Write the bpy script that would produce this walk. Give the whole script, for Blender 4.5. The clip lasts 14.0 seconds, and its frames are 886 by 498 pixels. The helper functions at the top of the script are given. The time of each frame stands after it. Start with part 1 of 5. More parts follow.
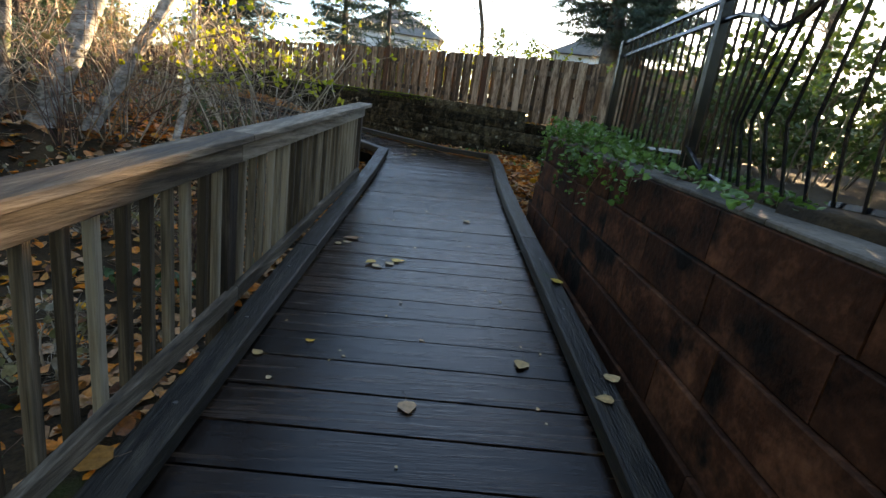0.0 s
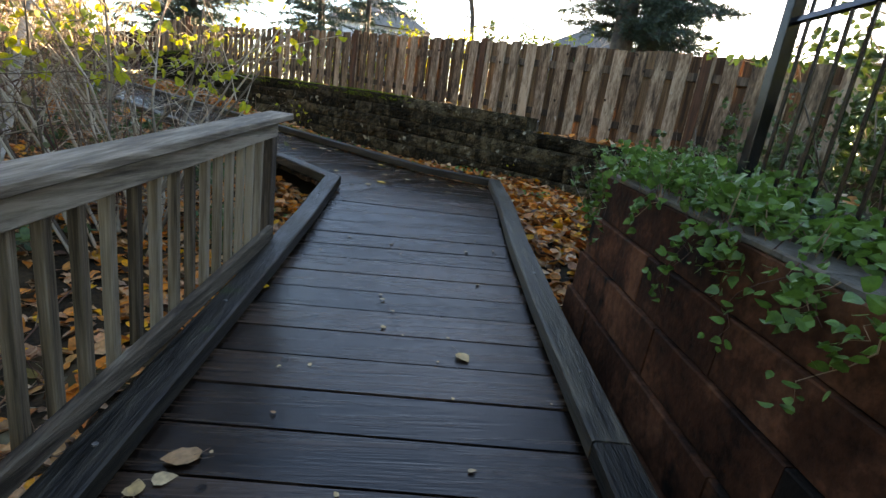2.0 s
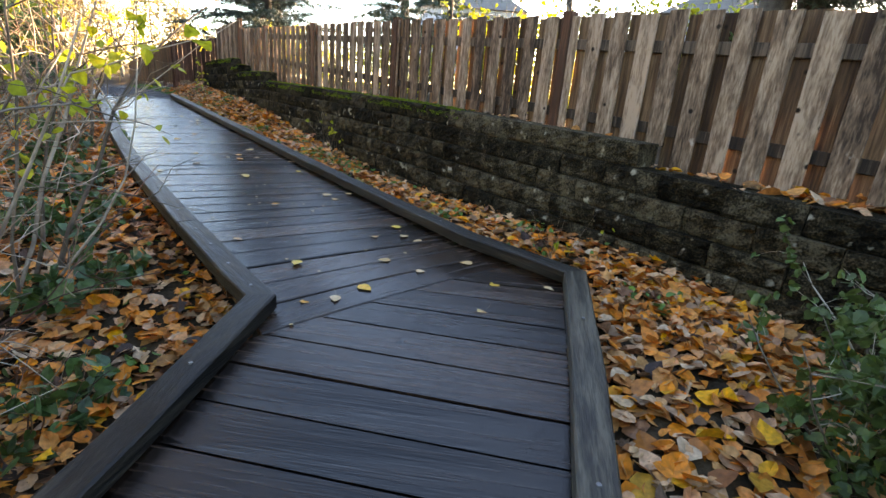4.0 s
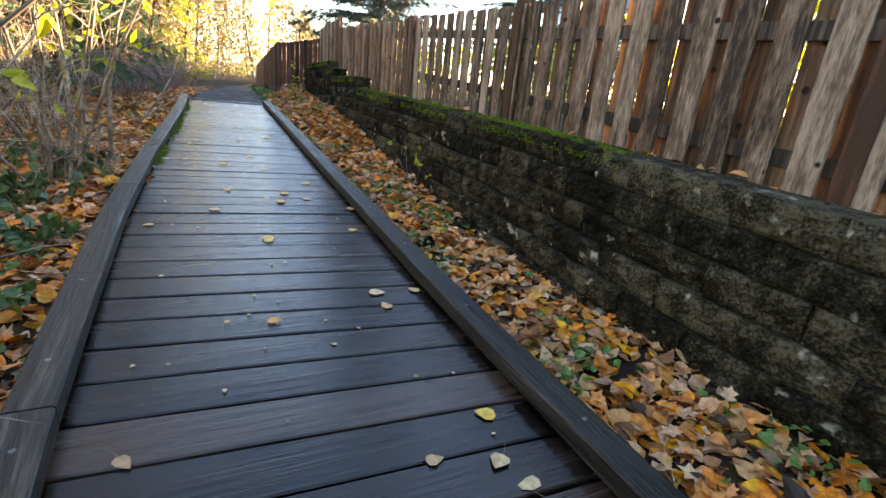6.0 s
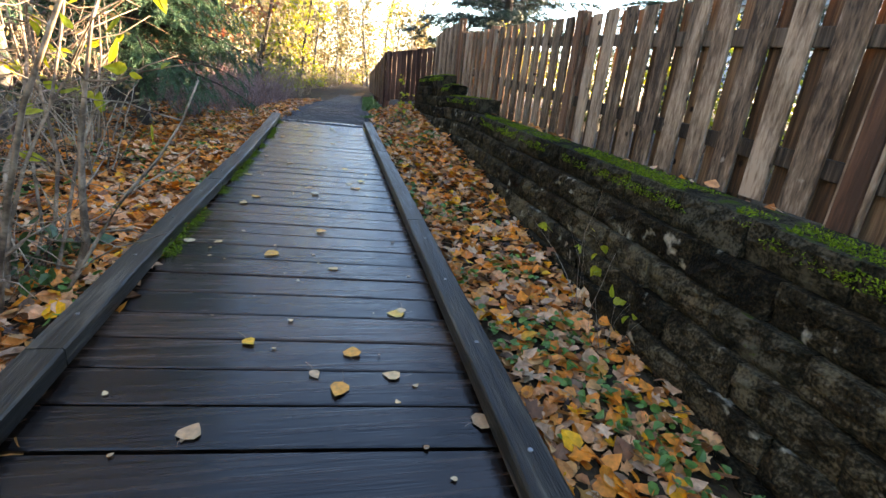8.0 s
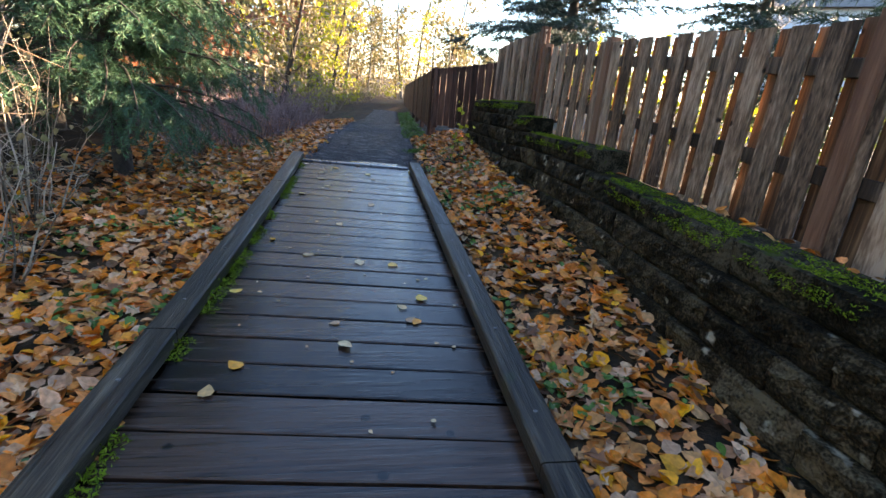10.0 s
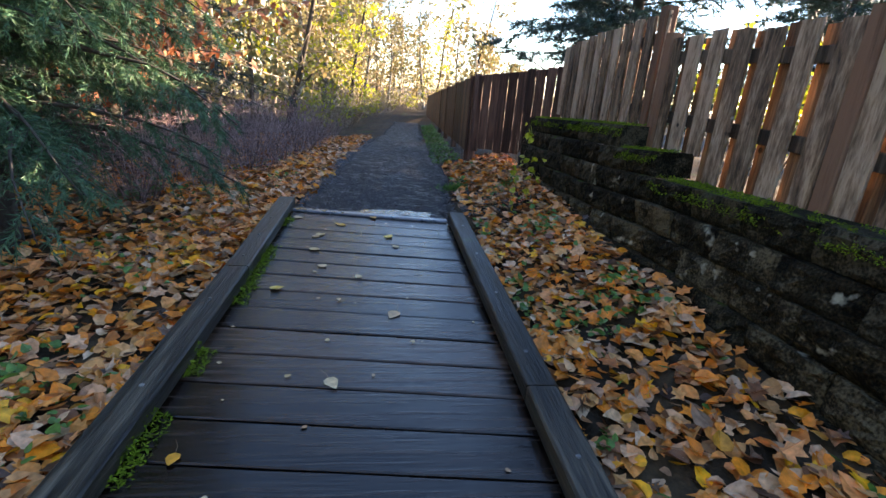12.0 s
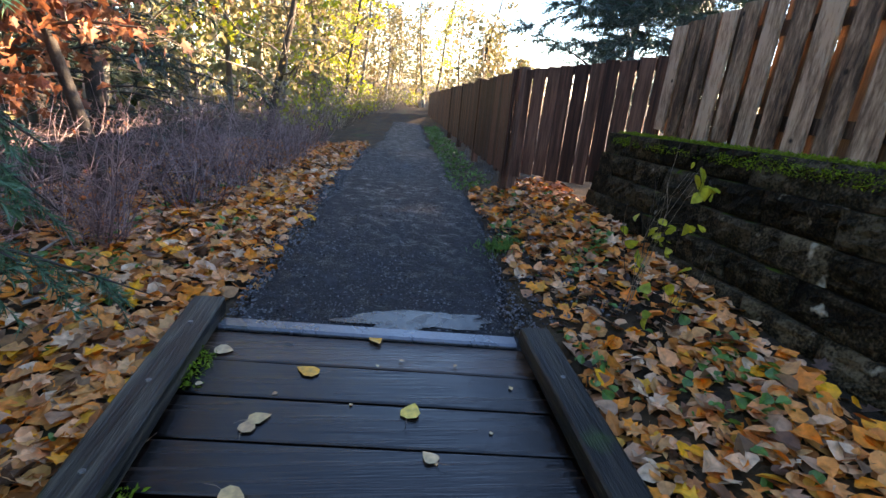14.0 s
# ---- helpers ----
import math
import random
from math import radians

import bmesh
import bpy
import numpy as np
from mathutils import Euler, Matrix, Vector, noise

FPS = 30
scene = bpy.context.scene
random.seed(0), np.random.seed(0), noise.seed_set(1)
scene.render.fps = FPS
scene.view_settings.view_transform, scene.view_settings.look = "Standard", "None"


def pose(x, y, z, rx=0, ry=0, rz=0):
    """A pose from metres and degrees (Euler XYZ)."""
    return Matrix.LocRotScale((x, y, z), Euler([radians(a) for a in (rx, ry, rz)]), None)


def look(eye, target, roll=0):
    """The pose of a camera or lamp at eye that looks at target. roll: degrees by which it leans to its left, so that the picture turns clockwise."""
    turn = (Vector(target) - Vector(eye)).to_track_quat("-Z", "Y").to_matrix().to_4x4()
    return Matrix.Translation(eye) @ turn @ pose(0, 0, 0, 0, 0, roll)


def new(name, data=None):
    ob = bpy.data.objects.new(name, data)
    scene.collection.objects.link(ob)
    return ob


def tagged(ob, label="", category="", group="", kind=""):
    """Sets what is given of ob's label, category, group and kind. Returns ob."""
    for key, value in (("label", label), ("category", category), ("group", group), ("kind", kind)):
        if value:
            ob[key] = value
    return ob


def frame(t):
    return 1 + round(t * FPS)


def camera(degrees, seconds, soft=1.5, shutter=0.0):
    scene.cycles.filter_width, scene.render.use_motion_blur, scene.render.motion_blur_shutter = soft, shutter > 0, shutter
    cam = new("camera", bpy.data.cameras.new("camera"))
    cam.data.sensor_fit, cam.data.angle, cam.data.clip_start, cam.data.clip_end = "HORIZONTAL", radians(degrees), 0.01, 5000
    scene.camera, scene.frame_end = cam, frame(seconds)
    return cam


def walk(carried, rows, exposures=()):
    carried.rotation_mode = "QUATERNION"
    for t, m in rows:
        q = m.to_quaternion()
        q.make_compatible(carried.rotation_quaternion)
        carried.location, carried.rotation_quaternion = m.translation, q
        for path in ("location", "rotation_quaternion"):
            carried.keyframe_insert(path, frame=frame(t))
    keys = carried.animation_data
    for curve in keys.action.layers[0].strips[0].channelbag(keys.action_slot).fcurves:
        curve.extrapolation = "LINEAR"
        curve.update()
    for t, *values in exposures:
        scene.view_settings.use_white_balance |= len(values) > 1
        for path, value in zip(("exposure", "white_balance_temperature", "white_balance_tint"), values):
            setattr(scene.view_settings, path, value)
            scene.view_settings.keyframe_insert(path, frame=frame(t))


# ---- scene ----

# ---- camera and walk ----
cam = camera(84.76, 14.0)
PATH = [
    (0, -0.102, -0.060, 0.626, 75.08, -7.86, -0.64),
    (0.5, -0.039, 0.628, 0.695, 74.89, -7.79, -1.07),
    (1, -0.047, 1.229, 0.748, 74.72, -7.04, -1.44),
    (1.5, -0.002, 1.802, 0.767, 74.72, -7.37, -1.54),
    (2, -0.017, 2.315, 0.792, 74.82, -7.90, -2.03),
    (4.5, 0.466, 5.398, 1.272, 71.35, -4.08, 12.64),
    (5, 0.315, 5.937, 1.300, 71.26, -4.20, 15.09),
    (5.5, 0.159, 6.499, 1.280, 71.08, -4.36, 18.75),
    (6, -0.158, 6.950, 1.291, 71.13, -5.46, 22.53),
    (6.5, -0.445, 7.562, 1.351, 70.54, -5.65, 26.89),
    (7, -0.785, 8.096, 1.396, 70.08, -6.15, 31.14),
    (7.5, -1.183, 8.488, 1.438, 70.25, -5.99, 33.72),
    (8, -1.653, 8.945, 1.451, 70.55, -5.69, 34.78),
    (8.5, -2.129, 9.305, 1.536, 70.90, -5.47, 35.97),
    (11, -4.164, 11.260, 1.646, 71.32, -5.02, 39.46),
    (11.5, -4.580, 11.646, 1.631, 71.77, -4.85, 40.19),
    (12, -5.019, 11.993, 1.642, 71.82, -4.71, 40.33),
    (12.5, -5.489, 12.370, 1.670, 71.53, -4.69, 40.10),
    (13, -5.896, 12.777, 1.670, 71.34, -4.79, 40.19),
    (13.5, -6.334, 13.109, 1.629, 71.47, -5.09, 40.04),
    (14, -6.724, 13.474, 1.639, 71.46, -5.27, 39.94),
]
walk(cam, [(t, pose(x, y, z, rx, ry, rz)) for t, x, y, z, rx, ry, rz in PATH], exposures=[(0, 3.0, 12200, 18), (2, 3.4, 12700, 21), (4.5, 3.85, 12600, 25), (8, 3.75, 10600, 22), (11, 3.25, 8800, 22), (14, 3.5, 9000, 23)])

# ---- sky and sun ----
SUN_AZ, SUN_EL = 27.9, 12.2      # degrees clockwise from +y, above the horizon
world = bpy.data.worlds.new("sky")
scene.world = world
world.use_nodes = True
wn = world.node_tree.nodes
sky = wn.new("ShaderNodeTexSky")
sky.sky_type, sky.sun_disc = "NISHITA", False
sky.sun_elevation, sky.sun_rotation = radians(SUN_EL), radians(SUN_AZ)
sky.air_density, sky.dust_density, sky.ozone_density = 1.0, 0.3, 5.0
world.node_tree.links.new(sky.outputs[0], wn["Background"].inputs[0])
wn["Background"].inputs[1].default_value = 0.13
sun = new("sun", bpy.data.lights.new("sun", "SUN"))
sun.data.energy, sun.data.angle, sun.data.color = 5.0, radians(0.6), (1.0, 0.9, 0.76)
sdir = Vector((math.sin(radians(SUN_AZ)) * math.cos(radians(SUN_EL)), math.cos(radians(SUN_AZ)) * math.cos(radians(SUN_EL)), math.sin(radians(SUN_EL))))
sun.matrix_world = look(sdir * 60, (0, 0, 0))

# ---- plan ----
AL = 0.824                       # second stretch turns left by this angle
UX, UY, NX, NY = -math.sin(AL), math.cos(AL), math.cos(AL), math.sin(AL)
OX, OY = -0.745, 6.96            # inner corner of the left kerb


def bend(s):
    return 0.065 * max(0.0, s - 12.0)


def P2(s, n):
    """Plan point from metres along and to the right of the second stretch's left kerb; the footpath beyond it bends right."""
    n = n + bend(s)
    return OX + s * UX + n * NX, OY + s * UY + n * NY


def PV(s, n):
    """The same for plants and litter, whose places along the walk are spread a little wider."""
    return P2(1.15 * s, n)


def SN(x, y):
    s = (x - OX) * UX + (y - OY) * UY
    return s, (x - OX) * NX + (y - OY) * NY - bend(s)


def kerb_l(s):
    """Inner face of the left kerb, which bows out."""
    return float(np.interp(s, (-0.2, 0.0, 0.5, 1.4, 3.3, 5.2, 7.6, 9.4, 11.0), (0.0, 0.0, -0.05, -0.10, -0.14, -0.10, 0.0, 0.045, 0.055)))


def kerb_r(s):
    return float(np.interp(s, (-0.62, 0.5, 2.0, 11.0), (1.55, 1.49, 1.46, 1.44)))


def smooth(a, b, v):
    v = min(1.0, max(0.0, (v - a) / (b - a)))
    return v * v * (3 - 2 * v)


def zdeck(x, y):
    s, n = SN(x, y)
    z1 = 0.047 + 0.104 * (y - 7.3) + 0.061 * x
    z2 = 0.080 + 0.039 * s - 0.004 * n
    k = smooth(-1.3, 0.7, s + 0.25 * (n - 0.8))
    return z1 * (1 - k) + z2 * k


def zbase(s):
    """Top of the longest course of the block wall."""
    return float(np.interp(s, (-3.0, -0.5, 0.96, 2.4, 5.0, 8.0, 9.6, 10.25, 12.9), (0.88, 0.94, 0.985, 1.033, 1.07, 1.085, 1.03, 0.985, 0.885)))


def steps_up(s):
    return (s >= 7.85) + (s >= 9.65) + (s >= 10.25)


def zcap(s):
    return zbase(s) + 0.172 * steps_up(s)


def wall_n(s):
    """Front of the longest course."""
    return 2.49 + 0.12 * smooth(5.0, 9.5, s)


WALL_END = 12.9


def zground(x, y):
    s, n = SN(x, y)
    k = smooth(-1.3, 0.7, s + 0.25 * (n - 0.8))
    # first stretch
    zx = 0.047 + 0.104 * (max(y, -3.0) - 7.3)
    if x < -0.9:
        z1 = zx - 0.40 - 0.12 * smooth(-1.0, -2.2, x) + 0.5 * smooth(-3.0, -9.0, x)
    elif x > 1.2 and y < 5.12:
        z1 = 0.40 + 0.045 * max(y, -3.0)
    else:
        z1 = zx - 0.30 + 0.26 * smooth(4.2, 6.0, y) * smooth(0.7, 1.0, x)
    # second stretch
    ss = max(s, -1.0)
    zd = 0.08 + 0.039 * min(ss, 11.0)
    z2 = zd - 0.028 * max(0.0, min(ss, 30.0) - 13.0)
    if n < -0.1:
        z2 += -0.04 - 0.20 * smooth(4.0, 0.0, s) - 0.10 * smooth(-0.3, -1.2, n) + 0.25 * smooth(-1.5, -7.0, n)
    elif n < 1.62:
        z2 += -0.22 if s < 10.75 else -0.05 + 0.04 * smooth(10.9, 12.5, s)
    elif n < wall_n(s) + 0.22 or s >= WALL_END:
        foot = float(np.interp(s, (-1.0, 0.6, 3.0, 5.5, 7.3, 9.6, 11.5, 14.0), (0.16, 0.0, -0.08, 0.03, 0.15, 0.19, 0.2, 0.22)))
        up = smooth(1.62, 2.4, n)
        z2 += (-0.07 + 0.07 * smooth(6.0, 10.5, s)) * (1 - up) + foot * up
    else:
        z2 = min(zcap(s), zcap(s + 0.3), zcap(s - 0.3)) - 0.05
    if n >= 2.6 and s < 0 and y > 7.6:
        return 0.74
    return z1 * (1 - k) + z2 * k


# ---- materials ----
def mat(name, cols, scale=6.0, rough=(0.7, 0.9), bump=0.3, fine=60.0, stretch=(1, 1, 1), coords="Object", rand=0.25, metal=0.0, island=False, spec=0.5, trans=0.0, wear=None, knots=None, grain=0.3):
    """cols: 2 to 4 colours from dark to light, mixed by coarse noise and varied piece by piece."""
    m = bpy.data.materials.new(name)
    m.use_nodes = True
    nt = m.node_tree
    nd, ln = nt.nodes, nt.links
    bs = nd["Principled BSDF"]
    tc = nd.new("ShaderNodeTexCoord")
    mp = nd.new("ShaderNodeMapping")
    mp.inputs["Scale"].default_value = stretch
    if island:
        rnd = nd.new("ShaderNodeNewGeometry").outputs["Random Per Island"]
    else:
        rnd = nd.new("ShaderNodeObjectInfo").outputs["Random"]
    off = nd.new("ShaderNodeVectorMath")
    off.operation = "MULTIPLY_ADD"
    cmb = nd.new("ShaderNodeCombineXYZ")
    for k in range(3):
        ln.new(rnd, cmb.inputs[k])
    ln.new(cmb.outputs[0], off.inputs[0])
    off.inputs[1].default_value = (17.0, 31.0, 23.0)
    ln.new(tc.outputs[coords], off.inputs[2])
    ln.new(off.outputs[0], mp.inputs["Vector"])
    n1 = nd.new("ShaderNodeTexNoise")
    n1.inputs["Scale"].default_value, n1.inputs["Detail"].default_value, n1.inputs["Roughness"].default_value = scale, 6, 0.62
    n2 = nd.new("ShaderNodeTexNoise")
    n2.inputs["Scale"].default_value, n2.inputs["Detail"].default_value = fine, 4
    for q in (n1, n2):
        ln.new(mp.outputs[0], q.inputs["Vector"])
    # coarse + fine + piece
    a = nd.new("ShaderNodeMath"); a.operation = "MULTIPLY_ADD"; a.inputs[1].default_value = grain
    ln.new(n2.outputs[0], a.inputs[0]); ln.new(n1.outputs[0], a.inputs[2])
    b = nd.new("ShaderNodeMath"); b.operation = "MULTIPLY_ADD"; b.inputs[1].default_value = rand
    ln.new(rnd, b.inputs[0]); ln.new(a.outputs[0], b.inputs[2])
    c = nd.new("ShaderNodeMath"); c.operation = "SUBTRACT"; c.inputs[1].default_value = grain / 2 + rand / 2
    ln.new(b.outputs[0], c.inputs[0])
    ramp = nd.new("ShaderNodeValToRGB")
    el = ramp.color_ramp.elements
    while len(el) < len(cols):
        el.new(0.5)
    for k, col in enumerate(cols):
        el[k].position = 0.3 + 0.4 * k / (len(cols) - 1)
        el[k].color = (*col, 1)
    ln.new(c.outputs[0], ramp.inputs[0])
    last = ramp.outputs[0]
    if wear:                      # (colour, scale, threshold, axis-z only) patches with a shape of their own
        wcol, wscale, wth, up = wear
        n3 = nd.new("ShaderNodeTexNoise")
        n3.inputs["Scale"].default_value, n3.inputs["Detail"].default_value = wscale, 5
        ln.new(off.outputs[0], n3.inputs["Vector"])
        fac = n3.outputs[0]
        mr = nd.new("ShaderNodeMapRange")
        mr.inputs["From Min"].default_value, mr.inputs["From Max"].default_value = wth, wth + 0.08
        if up:
            ge = nd.new("ShaderNodeNewGeometry"); sp = nd.new("ShaderNodeSeparateXYZ")
            ln.new(ge.outputs["Normal"], sp.inputs[0])
            ad = nd.new("ShaderNodeMath"); ad.operation = "MULTIPLY_ADD"; ad.inputs[1].default_value = up
            ln.new(sp.outputs[2], ad.inputs[0]); ln.new(fac, ad.inputs[2])
            fac = ad.outputs[0]
        ln.new(fac, mr.inputs["Value"])
        mx = nd.new("ShaderNodeMix"); mx.data_type = "RGBA"
        ln.new(mr.outputs[0], mx.inputs[0]); ln.new(last, mx.inputs[6]); mx.inputs[7].default_value = (*wcol, 1)
        last = mx.outputs[2]
    if knots:                     # (scale, radius): dark round knots
        vo = nd.new("ShaderNodeTexVoronoi")
        vo.inputs["Scale"].default_value = knots[0]
        ln.new(off.outputs[0], vo.inputs["Vector"])
        kr = nd.new("ShaderNodeMapRange")
        kr.inputs["From Min"].default_value, kr.inputs["From Max"].default_value = knots[1] * 0.55, knots[1]
        ln.new(vo.outputs["Distance"], kr.inputs["Value"])
        km = nd.new("ShaderNodeMix"); km.data_type = "RGBA"
        ln.new(kr.outputs[0], km.inputs[0]); ln.new(last, km.inputs[7])
        km.inputs[6].default_value = (*[c * 0.35 for c in cols[0]], 1)
        last = km.outputs[2]
    ln.new(last, bs.inputs["Base Color"])
    rr = nd.new("ShaderNodeMapRange")
    rr.inputs["From Min"].default_value, rr.inputs["From Max"].default_value = 0.35, 0.65
    rr.inputs["To Min"].default_value, rr.inputs["To Max"].default_value = rough
    ln.new(n1.outputs[0], rr.inputs["Value"]); ln.new(rr.outputs[0], bs.inputs["Roughness"])
    bs.inputs["Metallic"].default_value = metal
    bs.inputs["Specular IOR Level"].default_value = spec
    if bump:
        hh = nd.new("ShaderNodeMath"); hh.operation = "MULTIPLY_ADD"; hh.inputs[1].default_value = 0.5
        ln.new(n2.outputs[0], hh.inputs[0]); ln.new(n1.outputs[0], hh.inputs[2])
        bp = nd.new("ShaderNodeBump")
        bp.inputs["Strength"].default_value, bp.inputs["Distance"].default_value = bump, 0.02
        ln.new(hh.outputs[0], bp.inputs["Height"]); ln.new(bp.outputs[0], bs.inputs["Normal"])
    if trans:                     # thin leaf that lets light through
        tr = nd.new("ShaderNodeBsdfTranslucent")
        ms = nd.new("ShaderNodeMixShader")
        ms.inputs[0].default_value = trans
        ln.new(last, tr.inputs[0])
        ln.new(bs.outputs[0], ms.inputs[1]); ln.new(tr.outputs[0], ms.inputs[2])
        ln.new(ms.outputs[0], nd["Material Output"].inputs[0])
    return m


M_deck = mat("wet_deck_wood", [(0.003, 0.0017, 0.0012), (0.018, 0.0095, 0.0062), (0.056, 0.03, 0.0195)], 3.2, (0.10, 0.31), 0.24, 12, (0.45, 11, 4), rand=0.35, spec=0.36, knots=(5.0, 0.13))
M_kerb = mat("dark_kerb_wood", [(0.006, 0.005, 0.0035), (0.034, 0.0275, 0.0195), (0.11, 0.092, 0.066)], 2.6, (0.3, 0.6), 0.45, 12, (11, 0.5, 11), rand=0.35, spec=0.25, wear=((0.022, 0.04, 0.008), 3.0, 0.66, 0))
M_rail = mat("weathered_rail_wood", [(0.035, 0.025, 0.018), (0.125, 0.093, 0.066), (0.29, 0.232, 0.178)], 2.8, (0.6, 0.85), 0.5, 12, (8, 0.6, 8), rand=0.25, spec=0.2, wear=((0.05, 0.034, 0.022), 1.5, 0.64, 0))
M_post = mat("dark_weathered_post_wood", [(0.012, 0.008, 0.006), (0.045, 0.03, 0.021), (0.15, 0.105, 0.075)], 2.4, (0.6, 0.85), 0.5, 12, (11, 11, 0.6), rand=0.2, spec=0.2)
M_balu = mat("weathered_baluster_wood", [(0.04, 0.026, 0.016), (0.15, 0.105, 0.068), (0.31, 0.235, 0.165)], 2.2, (0.6, 0.85), 0.4, 12, (14, 14, 0.5), rand=0.45, spec=0.2)
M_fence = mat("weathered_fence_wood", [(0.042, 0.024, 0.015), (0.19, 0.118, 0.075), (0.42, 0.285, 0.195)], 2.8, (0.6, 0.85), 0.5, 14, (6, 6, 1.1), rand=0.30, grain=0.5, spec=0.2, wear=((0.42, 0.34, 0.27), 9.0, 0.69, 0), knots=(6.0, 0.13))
M_fback = mat("dark_back_picket_wood", [(0.035, 0.018, 0.01), (0.11, 0.058, 0.031), (0.24, 0.14, 0.078)], 2.8, (0.6, 0.85), 0.4, 12, (11, 11, 0.6), rand=0.3, spec=0.2, knots=(6.0, 0.14))
M_frust = mat("red_brown_fence_post_wood", [(0.06, 0.025, 0.014), (0.13, 0.055, 0.03), (0.2, 0.10, 0.06)], 2.5, (0.6, 0.85), 0.35, 14, (10, 10, 0.7), rand=0.4, spec=0.25)
M_dfence = mat("dark_red_fence_wood", [(0.02, 0.009, 0.007), (0.065, 0.029, 0.02), (0.16, 0.078, 0.053)], 2.8, (0.5, 0.8), 0.4, 12, (11, 11, 0.6), rand=0.3, spec=0.2)
M_block = mat("dark_split_concrete_block", [(0.004, 0.0029, 0.0014), (0.024, 0.018, 0.0102), (0.10, 0.078, 0.046)], 7.0, (0.8, 1.0), 1.0, 75, rand=0.2, grain=0.75, spec=0.08, wear=((0.30, 0.27, 0.2), 9.0, 0.64, 0))
M_mblock = mat("mossy_concrete_block", [(0.004, 0.0032, 0.0016), (0.018, 0.0145, 0.0085), (0.07, 0.057, 0.036)], 11.0, (0.8, 1.0), 1.0, 75, rand=0.2, grain=0.75, spec=0.08, wear=((0.035, 0.06, 0.006), 11.0, 0.74, 0.2))
M_red = mat("red_brown_wall_block", [(0.012, 0.0045, 0.0025), (0.06, 0.021, 0.011), (0.17, 0.064, 0.034)], 3.2, (0.7, 0.95), 0.6, 30, rand=0.12, spec=0.12, wear=((0.009, 0.006, 0.0045), 2.6, 0.57, 0))
M_cap = mat("dull_wall_cap", [(0.03, 0.024, 0.018), (0.075, 0.062, 0.048), (0.15, 0.128, 0.104)], 5.0, (0.7, 0.9), 0.5, 50, spec=0.25)
M_iron = mat("black_painted_iron", [(0.003, 0.0035, 0.005), (0.006, 0.008, 0.012)], 12.0, (0.12, 0.25), 0.05, 80, spec=0.45)
M_soil = mat("dark_leafy_soil", [(0.010, 0.007, 0.004), (0.03, 0.02, 0.012), (0.075, 0.047, 0.025)], 2.5, (0.8, 1.0), 0.9, 40, spec=0.15, wear=((0.03, 0.045, 0.012), 1.2, 0.64, 0))
M_gravel = mat("wet_dark_gravel", [(0.003, 0.003, 0.0035), (0.012, 0.0125, 0.0145), (0.05, 0.052, 0.057)], 9.0, (0.35, 1.0), 1.0, 90, spec=0.12, rand=0.0)
M_pebble = mat("wet_dark_pebbles", [(0.004, 0.004, 0.005), (0.02, 0.02, 0.023), (0.09, 0.09, 0.095)], 3.0, (0.12, 0.7), 0.0, 60, spec=0.5, rand=0.9, island=True)
M_metal = mat("wet_steel_strip", [(0.06, 0.065, 0.075), (0.14, 0.15, 0.165)], 8.0, (0.2, 0.45), 0.2, 60, metal=0.7)


M_bolt = mat("dull_steel_bolt", [(0.12, 0.12, 0.12), (0.25, 0.25, 0.25)], 20.0, (0.3, 0.5), 0.0, 60, metal=0.8)


# ---- mesh helpers ----
def mesh_of(name, bm, material):
    me = bpy.data.meshes.new(name)
    bmesh.ops.recalc_face_normals(bm, faces=bm.faces)
    bm.to_mesh(me)
    bm.free()
    me.materials.append(material)
    return me


def part(name, bm, material, parent=None, label=""):
    me = bm if isinstance(bm, bpy.types.Mesh) else mesh_of(name, bm, material)
    ob = new(name, me)
    ob.parent = parent
    if label:
        ob["label"] = label
    return ob


def from_arrays(name, verts, faces, material):
    me = bpy.data.meshes.new(name)
    me.from_pydata([tuple(v) for v in verts], [], [tuple(f) for f in faces])
    me.materials.append(material)
    me.update()
    return me


def thing(name, at, label, category, group="", kind=""):
    ob = new(name)
    ob.location = at
    return tagged(ob, label, category, group, kind)


def beam(bm, a, b, w, h, ch=0.006, up=(0, 0, 1), ends=(0.0, 0.0)):
    """A beam from a to b, w wide and h high, its axis in the middle, with chamfered long edges; ends: mitre shears."""
    a, b = Vector(a), Vector(b)
    d = (b - a).normalized()
    side = d.cross(Vector(up)).normalized()
    top = side.cross(d).normalized()
    prof = [(-w / 2 + ch, -h / 2), (w / 2 - ch, -h / 2), (w / 2, -h / 2 + ch), (w / 2, h / 2 - ch), (w / 2 - ch, h / 2), (-w / 2 + ch, h / 2), (-w / 2, h / 2 - ch), (-w / 2, -h / 2 + ch)]
    rings = []
    for p, sh in ((a, ends[0]), (b, ends[1])):
        rings.append([bm.verts.new(p + side * x + top * z + d * (x * sh)) for x, z in prof])
    for k in range(8):
        bm.faces.new((rings[0][k], rings[0][(k + 1) % 8], rings[1][(k + 1) % 8], rings[1][k]))
    bm.faces.new(rings[0][::-1])
    bm.faces.new(rings[1])
    return bm


def prism(bm, poly, z0, z1):
    """A polygon in plan, with heights given by functions of x, y."""
    lo = [bm.verts.new((x, y, z0(x, y))) for x, y in poly]
    hi = [bm.verts.new((x, y, z1(x, y))) for x, y in poly]
    k = len(poly)
    for i in range(k):
        bm.faces.new((lo[i], lo[(i + 1) % k], hi[(i + 1) % k], hi[i]))
    bm.faces.new(lo[::-1])
    bm.faces.new(hi)
    return bm


